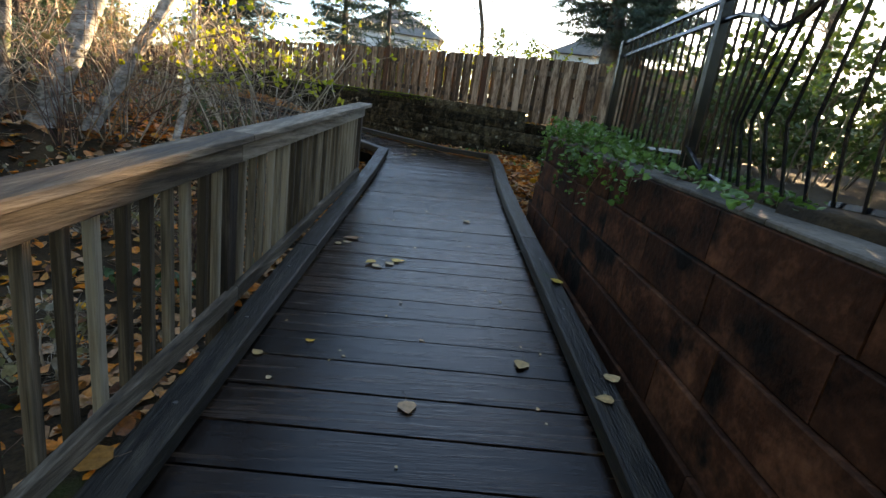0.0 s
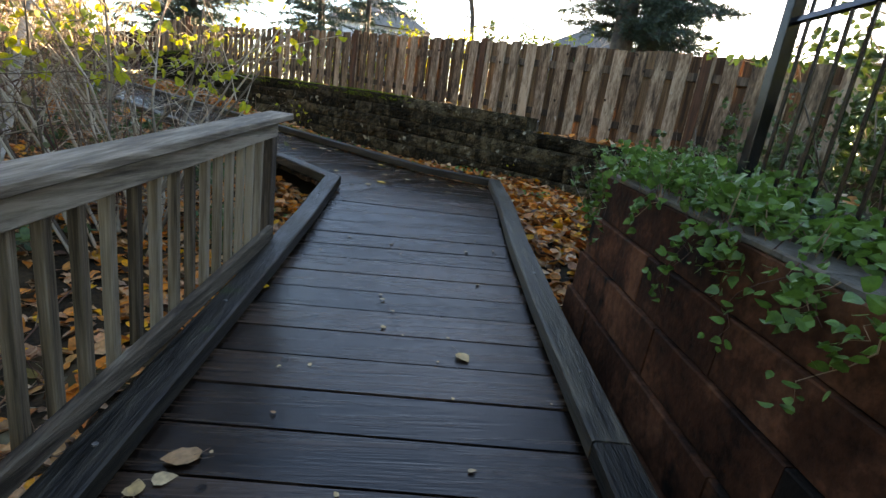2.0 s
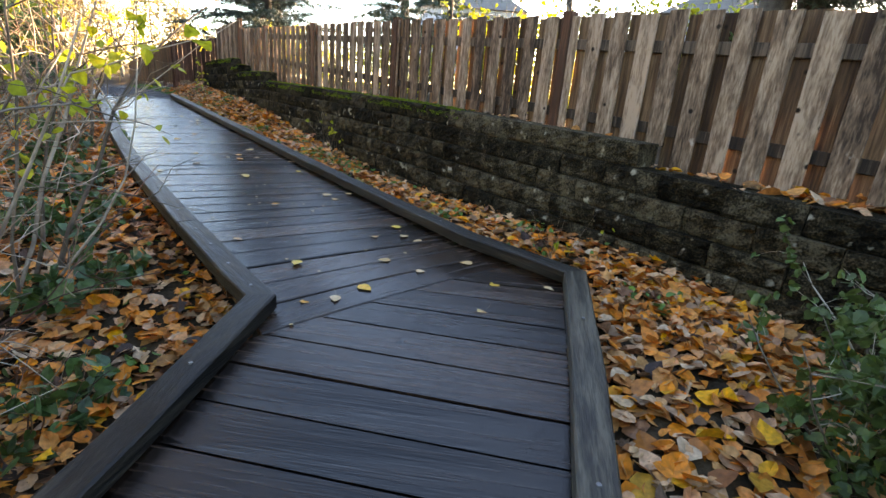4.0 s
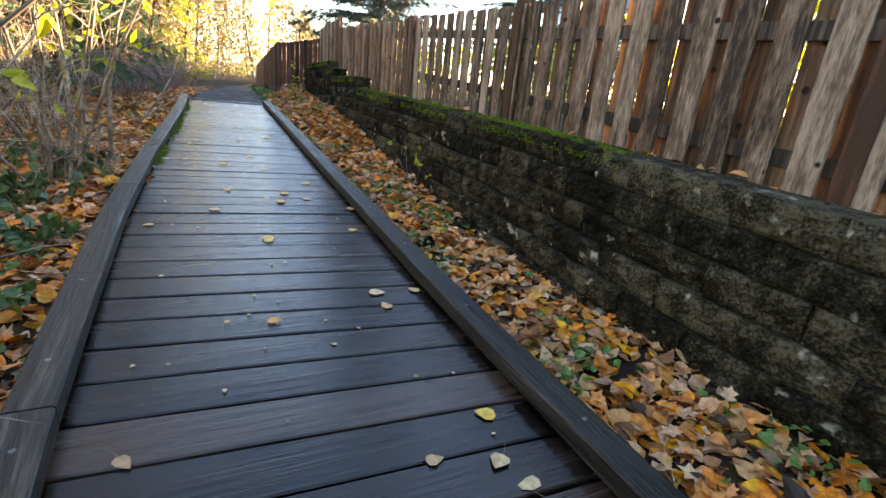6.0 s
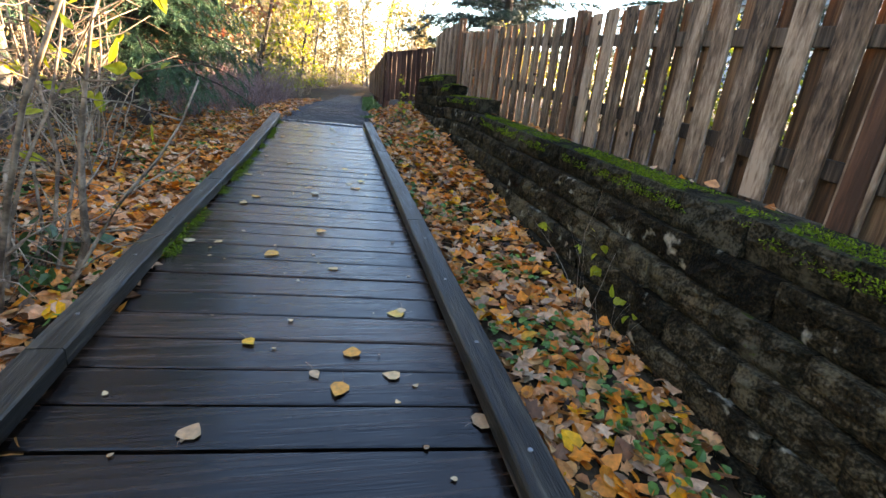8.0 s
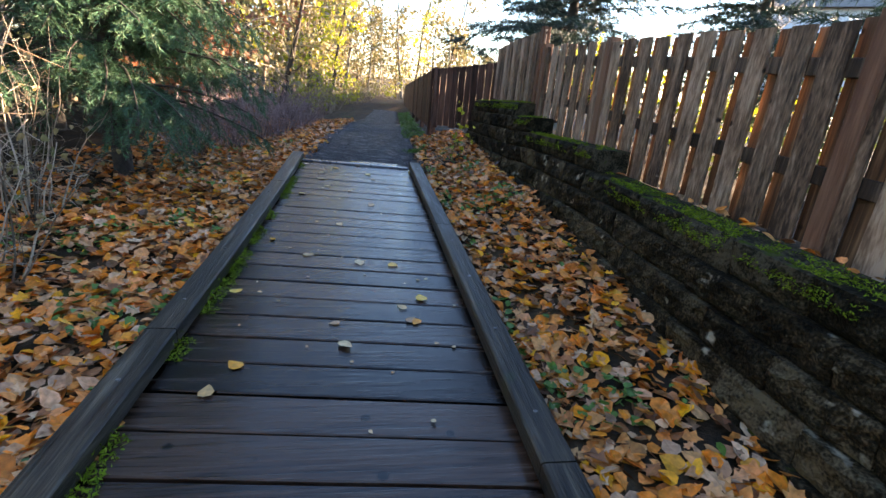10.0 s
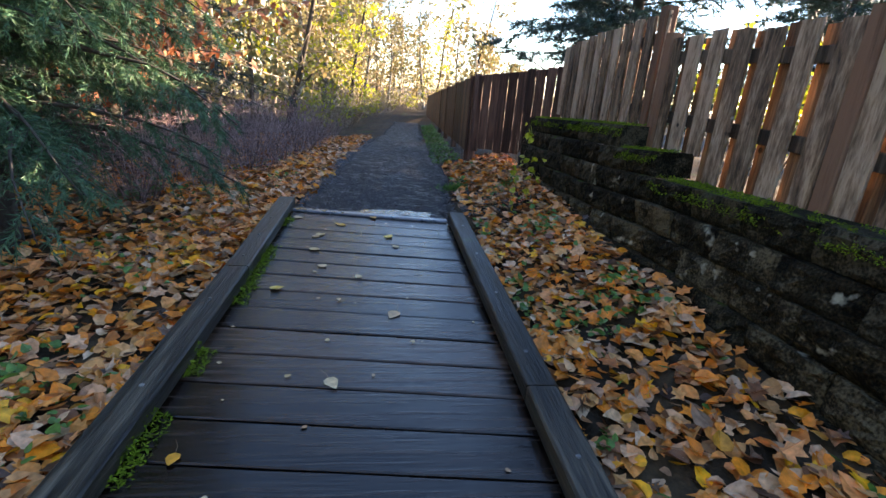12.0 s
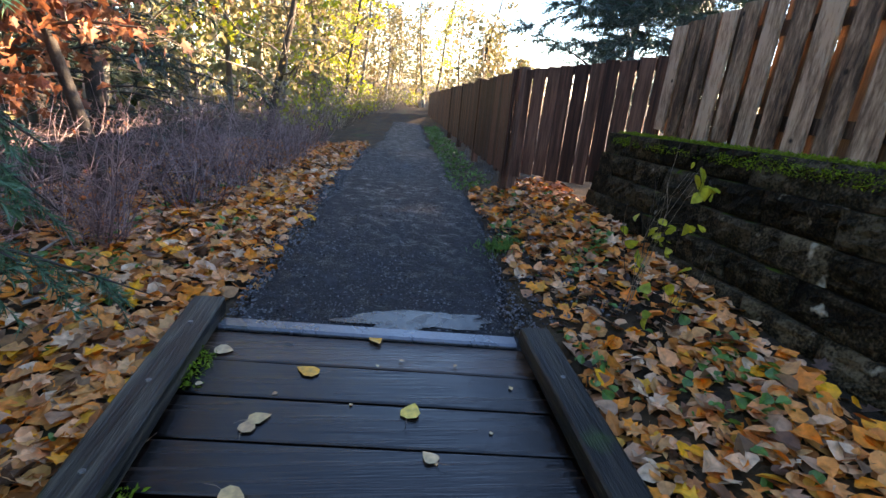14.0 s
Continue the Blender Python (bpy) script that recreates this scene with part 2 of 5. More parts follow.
def clip(poly, a, b, c):
    """Keep the part of a convex polygon where a*x + b*y <= c."""
    out = []
    for i in range(len(poly)):
        p, q = poly[i], poly[(i + 1) % len(poly)]
        dp, dq = a * p[0] + b * p[1] - c, a * q[0] + b * q[1] - c
        if dp <= 0:
            out.append(p)
        if dp * dq < 0:
            k = dp / (dp - dq)
            out.append((p[0] + k * (q[0] - p[0]), p[1] + k * (q[1] - p[1])))
    return out


def tube(bm, pts, r0, r1, sides=5):
    """A tapered round bar along points."""
    pts = [Vector(p) for p in pts]
    rings = []
    for i, p in enumerate(pts):
        d = (pts[min(i + 1, len(pts) - 1)] - pts[max(i - 1, 0)]).normalized()
        e = d.cross(Vector((0.31, 0.93, 0.17))).normalized()
        f = d.cross(e)
        r = r0 + (r1 - r0) * i / (len(pts) - 1)
        rings.append([bm.verts.new(p + (e * math.cos(6.2832 * k / sides) + f * math.sin(6.2832 * k / sides)) * r) for k in range(sides)])
    for i in range(len(rings) - 1):
        for k in range(sides):
            bm.faces.new((rings[i][k], rings[i][(k + 1) % sides], rings[i + 1][(k + 1) % sides], rings[i + 1][k]))
    bm.faces.new(rings[0][::-1])
    bm.faces.new(rings[-1])
    return bm


# ---- ground ----
def ground_sheet():
    def axis(lo, hi, step):
        mid = list(np.arange(lo, hi, step))
        far = [0.6, 1.5, 3, 6, 12, 25, 60, 150, 400, 900]
        return np.array([lo - f for f in far[::-1]] + mid + [hi + f for f in far])
    # laid out along the second stretch
    sx, nx = axis(-14.0, 26.0, 0.22), axis(-9.0, 8.0, 0.16)
    verts, faces = [], []
    for s in sx:
        for n in nx:
            x, y = P2(s, n)
            z = zground(x, y) + 0.035 * noise.noise((x * 1.3, y * 1.3, 0)) + 0.012 * noise.noise((x * 5, y * 5, 3))
            if math.hypot(s - 6, n) > 24:
                z = z * 0.5 + 0.2
            verts.append((x, y, z))
    w = len(nx)
    for i in range(len(sx) - 1):
        for j in range(w - 1):
            faces.append((i * w + j, i * w + j + 1, (i + 1) * w + j + 1, (i + 1) * w + j))
    me = from_arrays("ground", verts, faces, M_soil)
    me.polygons.foreach_set("use_smooth", [True] * len(me.polygons))
    return tagged(new("ground", me), "dark damp soil with leaf mould and bits of green", "ground", kind="structure")


ground = ground_sheet()


def gravel_path():
    verts, faces = [], []
    rows = np.arange(10.75, 55.0, 0.12)
    cols = 18
    for i, s in enumerate(rows):
        lo = float(np.interp(s, (10.9, 12.4, 15.0, 21.0), (0.03, 0.2, 0.1, 0.3))) + 0.10 * noise.noise((s * 0.8, 0, 0)) + 0.05 * noise.noise((s * 4, 0, 0))
        hi = float(np.interp(s, (10.9, 11.5, 13.5, 20.0), (1.46, 1.58, 1.72, 1.45))) + 0.10 * noise.noise((s * 0.9, 5, 0)) + 0.05 * noise.noise((s * 4, 7, 0))
        for j in range(cols):
            n = lo + (hi - lo) * j / (cols - 1)
            x, y = P2(s, n)
            e = min(j, cols - 1 - j)
            xx, yy = P2(s, 0.8)
            z = zground(xx, yy) + (0.02 if e else -0.03) + 0.005 * noise.noise((x * 7, y * 7, 1)) + 0.004 * noise.noise((x * 0.9, y * 0.9, 4))
            verts.append((x, y, z + 0.02))
    for i in range(len(rows) - 1):
        for j in range(cols - 1):
            faces.append((i * cols + j, i * cols + j + 1, (i + 1) * cols + j + 1, (i + 1) * cols + j))
    me = from_arrays("road", verts, faces, M_gravel)
    me.polygons.foreach_set("use_smooth", [True] * len(me.polygons))
    return tagged(new("pavement", me), "wet dark gravel footpath with puddled hollows", "path", kind="structure")


gravel_path()
M_water = mat("puddle_water", [(0.004, 0.004, 0.005), (0.02, 0.02, 0.021)], 14.0, (0.03, 0.4), 0.25, 60, spec=0.3)


def puddle(s0, n0, ls, ln_, seed):
    rg = random.Random(seed)
    bm = bmesh.new()
    ring = []
    for k in range(72):
        a = 6.2832 * k / 72
        r = 1 + 0.45 * noise.noise((math.cos(a) * 2.2, math.sin(a) * 2.2, seed)) + 0.07 * rg.uniform(-1, 1)
        s, n = s0 + ls * r * math.cos(a), n0 + ln_ * r * math.sin(a)
        x, y = P2(s, n)
        xx, yy = P2(s0, 0.8)
        ring.append(bm.verts.new((x, y, zground(xx, yy) + 0.0455)))
    bm.faces.new(ring)
    tagged(part("puddle", bm, M_water), "shallow rain puddle lying on the gravel path", "puddle", "puddles")


for k, q in enumerate(((11.02, 0.98, 0.10, 0.36),)):
    puddle(*q, 900 + k)

# ---- kerbs along the deck ----
KB, KT, KW = 0.02, 0.098, 0.14     # bottom and top above the deck, width


def kerb(pts, label):
    """One kerb timber along plan points (centre line), following the deck."""
    bm = bmesh.new()
    rings = []
    for i, (x, y, mx, my) in enumerate(pts):
        z = zdeck(x, y)
        ring = []
        for f, h in ((-1, KB), (1, KB), (1, KT - 0.008), (0.88, KT), (-0.88, KT), (-1, KT - 0.008)):
            ring.append(bm.verts.new((x + mx * f * KW / 2, y + my * f * KW / 2, z + h)))
        rings.append(ring)
    for i in range(len(rings) - 1):
        for k in range(6):
            bm.faces.new((rings[i][k], rings[i][(k + 1) % 6], rings[i + 1][(k + 1) % 6], rings[i + 1][k]))
    bm.faces.new(rings[0][::-1])
    bm.faces.new(rings[-1])
    (xa, ya, _, _), (xb, yb, _, _) = pts[0], pts[-1]
    axes = Matrix.Translation((xa, ya, zdeck(xa, ya))) @ Matrix.Rotation(math.atan2(yb - ya, xb - xa) - math.pi / 2, 4, "Z")
    inv = axes.inverted()
    bmesh.ops.transform(bm, matrix=inv, verts=bm.verts)
    ob = tagged(part("kerb_timber", bm, M_kerb), label, "kerb", "deck kerbs")
    ob.matrix_world = axes
    for k in range(len(pts) - 1):
        (xa, ya, _, _), (xb, yb, _, _) = pts[k], pts[k + 1]
        x, y = xa + (xb - xa) * 0.4, ya + (yb - ya) * 0.4
        b = bmesh.new()
        bmesh.ops.create_cone(b, cap_ends=True, segments=8, radius1=0.011, radius2=0.009, depth=0.005, matrix=inv @ Matrix.Translation((x, y, zdeck(x, y) + KT + 0.001)))
        part("bolt", b, M_bolt, ob, "dull steel bolt head")
    return ob


def xl(y):
    return -0.89 + 0.0225 * y                 # inner face of the left kerb in the first stretch


def xr(y):
    return 0.68 + 0.09 * smooth(5.0, 7.6, y)


mly = math.tan(AL / 2)                         # mitre offset for a unit width
KLAB = "dark wet timber kerb bolted along the deck edge"
for a, b in ((-1.6, 0.62), (0.63, 3.22), (3.23, 6.96)):
    pts = []
    for y in np.linspace(a, b, 5):
        pts.append((xl(y) - KW / 2, y, 1, 0))
    if b == 6.96:
        pts[-1] = (xl(b) - KW / 2, b - 0.03, 1, mly)
    kerb(pts, KLAB)
for a, b in ((-1.6, 0.7), (0.71, 3.7), (3.71, 7.687)):
    pts = [(xr(y) + KW / 2, y, 1, 0) for y in np.linspace(a, b, 5)]
    if b == 7.687:
        pts[-1] = (xr(b) + KW / 2, b + 0.03, 1, mly)
    kerb(pts, KLAB)
LEFT_J, RIGHT_J = (0.0, 1.19, 3.9, 6.5, 9.4, 11.02), (-0.62, 2.95, 5.6, 8.25, 10.8)
for js, left in ((LEFT_J, True), (RIGHT_J, False)):
    for i in range(len(js) - 1):
        pts = []
        for s in np.linspace(js[i] + 0.004, js[i + 1] - 0.004, 5):
            x, y = P2(s, kerb_l(s) - KW / 2 if left else kerb_r(s) + KW / 2)
            pts.append((x, y, NX, NY))
        if i == 0:
            px, py = (xl(6.96) - KW / 2, 6.93) if left else (xr(7.687) + KW / 2, 7.717)
            pts[0] = (px, py, 1, mly)
        kerb(pts, KLAB)

# ---- railing ----
def railing():
    top = thing("railing", (-1.0, 3.0, zdeck(-0.9, 3.0)), "weathered grey wooden railing with square balusters and a broad cap", "railing")

    def rp(y, h):
        return (-1.12 + 0.04 * y, y, zdeck(-0.9, y) + h)

    def add(name, a, b, w, h, label="", up=(0, 0, 1), wood=None):
        bm = bmesh.new()
        o = Vector(top.location)
        beam(bm, Vector(a) - o, Vector(b) - o, w, h, 0.005, up)
        return part(name, bm, wood or M_rail, top, label)
    H = lambda y: 1.02 - 0.025 * y
    YE = 5.4
    for a, b in ((-1.6, 2.32), (2.325, YE + 0.08)):
        add("cap", rp(a, H(a) - 0.018), rp(b, H(b) - 0.018), 0.15, 0.036, "broad grey cap board")
        p, q = rp(a, H(a) - 0.09), rp(b, H(b) - 0.09)
        add("top_rail", (p[0] + 0.0, p[1], p[2]), (q[0] + 0.0, min(q[1], YE - 0.05), q[2]), 0.04, 0.10)
        p, q = rp(a, 0.145), rp(b, 0.145)
        add("bottom_rail", p, (q[0], min(q[1], YE - 0.05), q[2]), 0.04, 0.085)
    for y in (-0.4, 2.3, YE):
        p, q = rp(y, -0.35), rp(y, H(y) - 0.037)
        add("post", (p[0] - 0.06, y, p[2]), (q[0] - 0.06, y, q[2]), 0.11, 0.10, up=(0, 1, 0), wood=M_post)
    rnd_ = random.Random(3)
    y = -1.5
    while y < YE - 0.1:
        if min(abs(y - v) for v in (-0.4, 2.3)) > 0.07:
            p, q = rp(y, 0.10), rp(y, H(y) - 0.055)
            add("baluster", (p[0] - 0.04, y, p[2] - 0.02), (q[0] - 0.04, y + rnd_.uniform(-0.012, 0.012), q[2]), 0.038, 0.038, up=(0, 1, 0), wood=M_balu)
        y += 0.132
    return top


railing()

# ---- red-brown retaining wall ----
def red_wall():
    w = tagged(new("wall_red"), "red-brown retaining wall of stacked long blocks, damp and stained", "wall", kind="structure")
    rng = random.Random(5)
    hgt, x0 = 0.235, 1.08
    lie = lambda y: 0.048 * y
    for c in range(7):
        z1 = 0.345 - c * hgt
        y = -2.2 - rng.uniform(0, 0.5)
        while y < 5.0:
            ln = rng.choice((0.62, 0.78, 0.9))
            e = min(y + ln, 5.12 + 0.03 * c)
            if e - y > 0.1:
                bm = bmesh.new()
                beam(bm, (x0 + 0.12 - 0.022 * c, y + 0.003, z1 - hgt / 2 + lie(y)), (x0 + 0.12 - 0.022 * c, e - 0.003, z1 - hgt / 2 + lie(e)), 0.24 + rng.uniform(-0.006, 0.006), hgt - 0.004, 0.005)
                part("block", bm, M_red, w)
            y += ln
    y = -2.2
    while y < 5.1:
        e = min(y + 1.9, 5.13)
        bm = bmesh.new()
        beam(bm, (x0 + 0.12, y, 0.358 + lie(y)), (x0 + 0.12, e - 0.006, 0.358 + lie(e)), 0.236, 0.026, 0.006)
        part("cap", bm, M_cap, w, "thin weathered cap")
        y += 1.9
    return w


red_wall()

# ---- deck boards ----
deck = tagged(new("floor"), "dark wet timber boardwalk with worn grain and open joints", "deck", kind="structure")
PITCH = 0.225
SEAM = 0.17                      # the second stretch's first board begins this far before the corner
rng = random.Random(2)
y = -1.6
while y < 8.7:
    xa, xb = xl(y) - 0.12, xr(y) + 0.12
    poly = [(xa, y + 0.05), (xb, y - 0.04), (xb, y + PITCH - 0.052), (xa, y + PITCH + 0.038)]
    poly = clip(poly, UX, UY, OX * UX + OY * UY - SEAM - 0.004)                  # up to the joint with the second stretch
    poly = clip(poly, NX, NY, OX * NX + OY * NY + 1.66)
    if len(poly) >= 3:
        dz = rng.uniform(-0.003, 0.003)
        cx, cy = sum(p[0] for p in poly) / len(poly), sum(p[1] for p in poly) / len(poly)
        cz = zdeck(cx, cy)
        bm = prism(bmesh.new(), [(p[0] - cx, p[1] - cy) for p in poly], lambda a, b: zdeck(a + cx, b + cy) - cz - 0.04 + dz, lambda a, b: zdeck(a + cx, b + cy) - cz + dz)
        ob = part("board", bm, M_deck, deck)
        ob.location = (cx, cy, cz)
    y += PITCH


def joint_s(k, n):
    """Where the k-th joint of the second stretch lies; the boards drift out of square along the deck."""
    return -SEAM + k * PITCH - 0.085 * min(1.0, k / 9) * (n - 0.4)


for k in range(49):
    sm = joint_s(k + 0.5, 0.7)
    c = P2(sm, 0.7)
    cz = zdeck(*c)
    bm = bmesh.new()
    dz = rng.uniform(-0.003, 0.003)
    g0, g1 = rng.uniform(0.004, 0.008), rng.uniform(0.004, 0.008)
    loc = Matrix.Translation((c[0], c[1], cz)) @ Matrix.Rotation(AL, 4, "Z")
    inv = loc.inverted()
    n0, n1 = kerb_l(sm) - 0.12, kerb_r(sm) + 0.12
    rings = []
    for n in np.linspace(n0, n1, 7):
        a, b = joint_s(k, n) + g0 + rng.uniform(0, 0.003), joint_s(k + 1, n) - g1 - rng.uniform(0, 0.003)
        cup = rng.uniform(0, 0.0015)
        row = []
        for s, h in ((a, -0.04), (a, -0.006), (a + 0.005, 0), ((a + b) / 2, cup), (b - 0.005, 0), (b, -0.006), (b, -0.04)):
            x, y = P2(s, n)
            row.append(bm.verts.new(inv @ Vector((x, y, zdeck(x, y) + dz + h))))
        rings.append(row)
    for r0, r1 in zip(rings, rings[1:]):
        for i in range(6):
            bm.faces.new((r0[i], r0[i + 1], r1[i + 1], r1[i]))
    bm.faces.new(rings[0][::-1])
    bm.faces.new(rings[-1])
    ob = part("board", bm, M_deck, deck)
    ob.matrix_world = loc
bm = bmesh.new()
a, b = P2(joint_s(49, 0.06) + 0.045, 0.06), P2(joint_s(49, 1.43) + 0.045, 1.43)
beam(bm, (*a, zdeck(*a) + 0.004), (*b, zdeck(*b) + 0.004), 0.09, 0.03, 0.01)
tagged(part("threshold_strip", bm, M_metal), "wet steel strip across the end of the deck", "strip")

# ---- block wall ----
def rough_block(ln, h, dp, rng):
    """A split-face block: base at the middle of its front bottom edge, front towards -y."""
    bm = bmesh.new()
    nx_, nz = 10, 6
    g = []
    seed = rng.uniform(0, 90)
    cx0, cx1 = rng.uniform(-0.03, 0.03), rng.uniform(-0.03, 0.03)
    for j in range(nz + 1):
        row = []
        for i in range(nx_ + 1):
            u, v = i / nx_, j / nz
            ex, ez = min(u, 1 - u) * ln, min(v, 1 - v) * h
            edge = max(0.0, 1 - ex / 0.03) ** 2 + max(0.0, 1 - ez / 0.03) ** 2
            rough = 0.020 * noise.noise((u * 3, v * 1.6, seed)) + 0.016 * noise.noise((u * 10, v * 5, seed + 7)) + rng.uniform(-0.004, 0.004)
            yy = -0.012 + rough * (1 - 0.4 * min(1.0, edge)) + 0.011 * min(1.3, edge)
            jx = 0 if i in (0, nx_) else rng.uniform(-0.008, 0.008)
            jz = 0 if j in (0, nz) else rng.uniform(-0.006, 0.006)
            row.append(bm.verts.new((-ln / 2 + ln * u + jx, yy + cx0 * (u - 0.5) + cx1 * (v - 0.5), h * v + jz)))
        g.append(row)
    for j in range(nz):
        for i in range(nx_):
            bm.faces.new((g[j][i], g[j][i + 1], g[j + 1][i + 1], g[j + 1][i]))
    bk = [bm.verts.new((x, dp, z)) for x, z in ((-ln / 2, 0), (ln / 2, 0), (ln / 2, h), (-ln / 2, h))]
    bm.faces.new([g[nz][i] for i in range(nx_ + 1)] + [bk[2], bk[3]])
    bm.faces.new([g[j][nx_] for j in range(nz + 1)] + [bk[2], bk[1]])
    bm.faces.new([g[j][0] for j in range(nz, -1, -1)] + [bk[0], bk[3]])
    bm.faces.new(bk)
    return bm


def block_wall():
    w = tagged(new("wall_block"), "dark split-face concrete block retaining wall with moss and pale stains", "wall", kind="structure")
    rng = random.Random(9)
    bh, bl = 0.172, 0.44
    plain = [mesh_of("block", rough_block(bl - 0.007, bh - 0.004, 0.26, rng), M_block) for _ in range(7)]
    moss = [mesh_of("block", rough_block(bl - 0.007, bh - 0.004, 0.26, rng), M_mblock) for _ in range(7)]
    for c in range(-3, 7):                       # c counts down from the longest course
        s = {-1: 7.85, -2: 9.65, -3: 10.25}.get(c, -2.6 + (bl / 2 if c % 2 else 0))
        while s < WALL_END - 0.25:
            mid = s + bl / 2
            z0 = zbase(mid) - (c + 1) * bh
            if not (c == 0 and s < -0.75) and z0 > 0.039 * min(s, 11) - 0.3:
                x, y = P2(mid, wall_n(mid) - 0.024 * c + rng.uniform(-0.006, 0.006))
                cap = c <= -steps_up(s) and s > 1.6
                m = rng.choice(moss if cap or s > 2 and rng.random() < 0.05 + 0.5 * (s > 10.8) else plain)
                ob = new("block", m)
                ob.parent = w
                slope = (zbase(mid + 0.2) - zbase(mid - 0.2)) / 0.4
                ob.matrix_basis = Matrix.Translation((x, y, z0)) @ Matrix.Rotation(AL - math.pi / 2, 4, "Z") @ Matrix.Rotation(slope, 4, "Y") @ Matrix.Rotation(rng.uniform(-0.01, 0.01), 4, "X")
            s += bl
    # the return at the far end
    for c in range(-3, 5):
        for k in range(2):
            z0 = zbase(WALL_END) - (c + 1) * bh
            x, y = P2(WALL_END - 0.02 + 0.024 * (c + 3), 2.8 - 0.024 * c + k * bl)
            ob = new("block", rng.choice(moss))
            ob.parent = w
            ob.matrix_basis = Matrix.Translation((x, y, z0)) @ Matrix.Rotation(AL + math.pi, 4, "Z")
    return w


block_wall()

# ---- wooden fences ----
def fence(name, s0, s1, n0, n1, zb, zt, material, label, pitch=0.238, wid=0.142, both=True, rails=(0.2, 0.8), posts=(), phase=0.0, group="fences", back=None, post=None):
    x0, y0 = P2(s0, n0)
    top = thing(name, (x0, y0, zb(s0)), label, "fence", group)
    o = Vector(top.location)
    L_ = math.hypot(s1 - s0, n1 - n0)
    ds, dn = (s1 - s0) / L_, (n1 - n0) / L_
    rng = random.Random(int(s0 * 10) + 77)

    def q(d, off, z):
        x, y = P2(s0 + ds * d - dn * off, n0 + dn * d + ds * off)
        return Vector((x, y, z)) - o
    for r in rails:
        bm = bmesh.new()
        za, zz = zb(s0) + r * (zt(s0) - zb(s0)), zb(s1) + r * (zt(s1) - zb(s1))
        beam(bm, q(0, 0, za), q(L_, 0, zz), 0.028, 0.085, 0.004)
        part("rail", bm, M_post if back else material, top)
    for d in posts:
        bm = bmesh.new()
        s = s0 + ds * d
        beam(bm, q(d, -0.01, zb(s) - 0.15), q(d, -0.01, zt(s) + 0.03), 0.095, 0.095, 0.006, up=(NX, NY, 0))
        part("post", bm, post or material, top)
    side = (NX * ds + UX * dn * -1, NY * ds + UY * dn * -1, 0)
    d = phase
    while d < L_:
        s = s0 + ds * d
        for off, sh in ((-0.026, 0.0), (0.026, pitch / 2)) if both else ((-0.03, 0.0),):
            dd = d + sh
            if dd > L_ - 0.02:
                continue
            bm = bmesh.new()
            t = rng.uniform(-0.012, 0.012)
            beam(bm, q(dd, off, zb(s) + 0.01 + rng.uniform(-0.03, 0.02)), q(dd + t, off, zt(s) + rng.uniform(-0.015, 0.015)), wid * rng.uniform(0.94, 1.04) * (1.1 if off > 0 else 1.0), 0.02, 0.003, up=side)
            # back pickets get a darker wood colour than the front ones
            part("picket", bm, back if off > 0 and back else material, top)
        d += pitch
    return top


F_LAB = "weathered brown wooden fence with overlapping pickets standing on the block wall"
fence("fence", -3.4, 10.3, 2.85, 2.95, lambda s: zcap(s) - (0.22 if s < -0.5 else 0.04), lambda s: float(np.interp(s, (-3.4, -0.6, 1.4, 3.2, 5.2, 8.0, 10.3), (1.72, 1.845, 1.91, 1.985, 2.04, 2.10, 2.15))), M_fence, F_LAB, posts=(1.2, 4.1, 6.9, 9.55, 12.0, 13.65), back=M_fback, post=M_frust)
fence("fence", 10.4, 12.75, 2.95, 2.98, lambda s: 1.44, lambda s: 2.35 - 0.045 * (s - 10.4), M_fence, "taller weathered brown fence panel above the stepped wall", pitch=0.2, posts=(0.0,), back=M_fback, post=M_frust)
fence("fence", 12.75, 13.85, 2.98, 2.0, lambda s: 0.93 - 0.1 * (s - 12.75), lambda s: 2.03 - 0.16 * (s - 12.75), M_dfence, "dark red-brown board fence with a cap rail", pitch=0.15, both=False, wid=0.135, rails=(0.2, 0.96), posts=(1.4,))
fence("fence", 13.9, 34.0, 2.0, 1.9, lambda s: 0.80 - 0.03 * (s - 13.9), lambda s: 1.84 - 0.03 * (s - 13.9), M_dfence, "long dark red-brown board fence beside the footpath", pitch=0.15, both=False, wid=0.145, rails=(0.2, 0.85), posts=(0.0, 2.4, 4.8, 7.2))

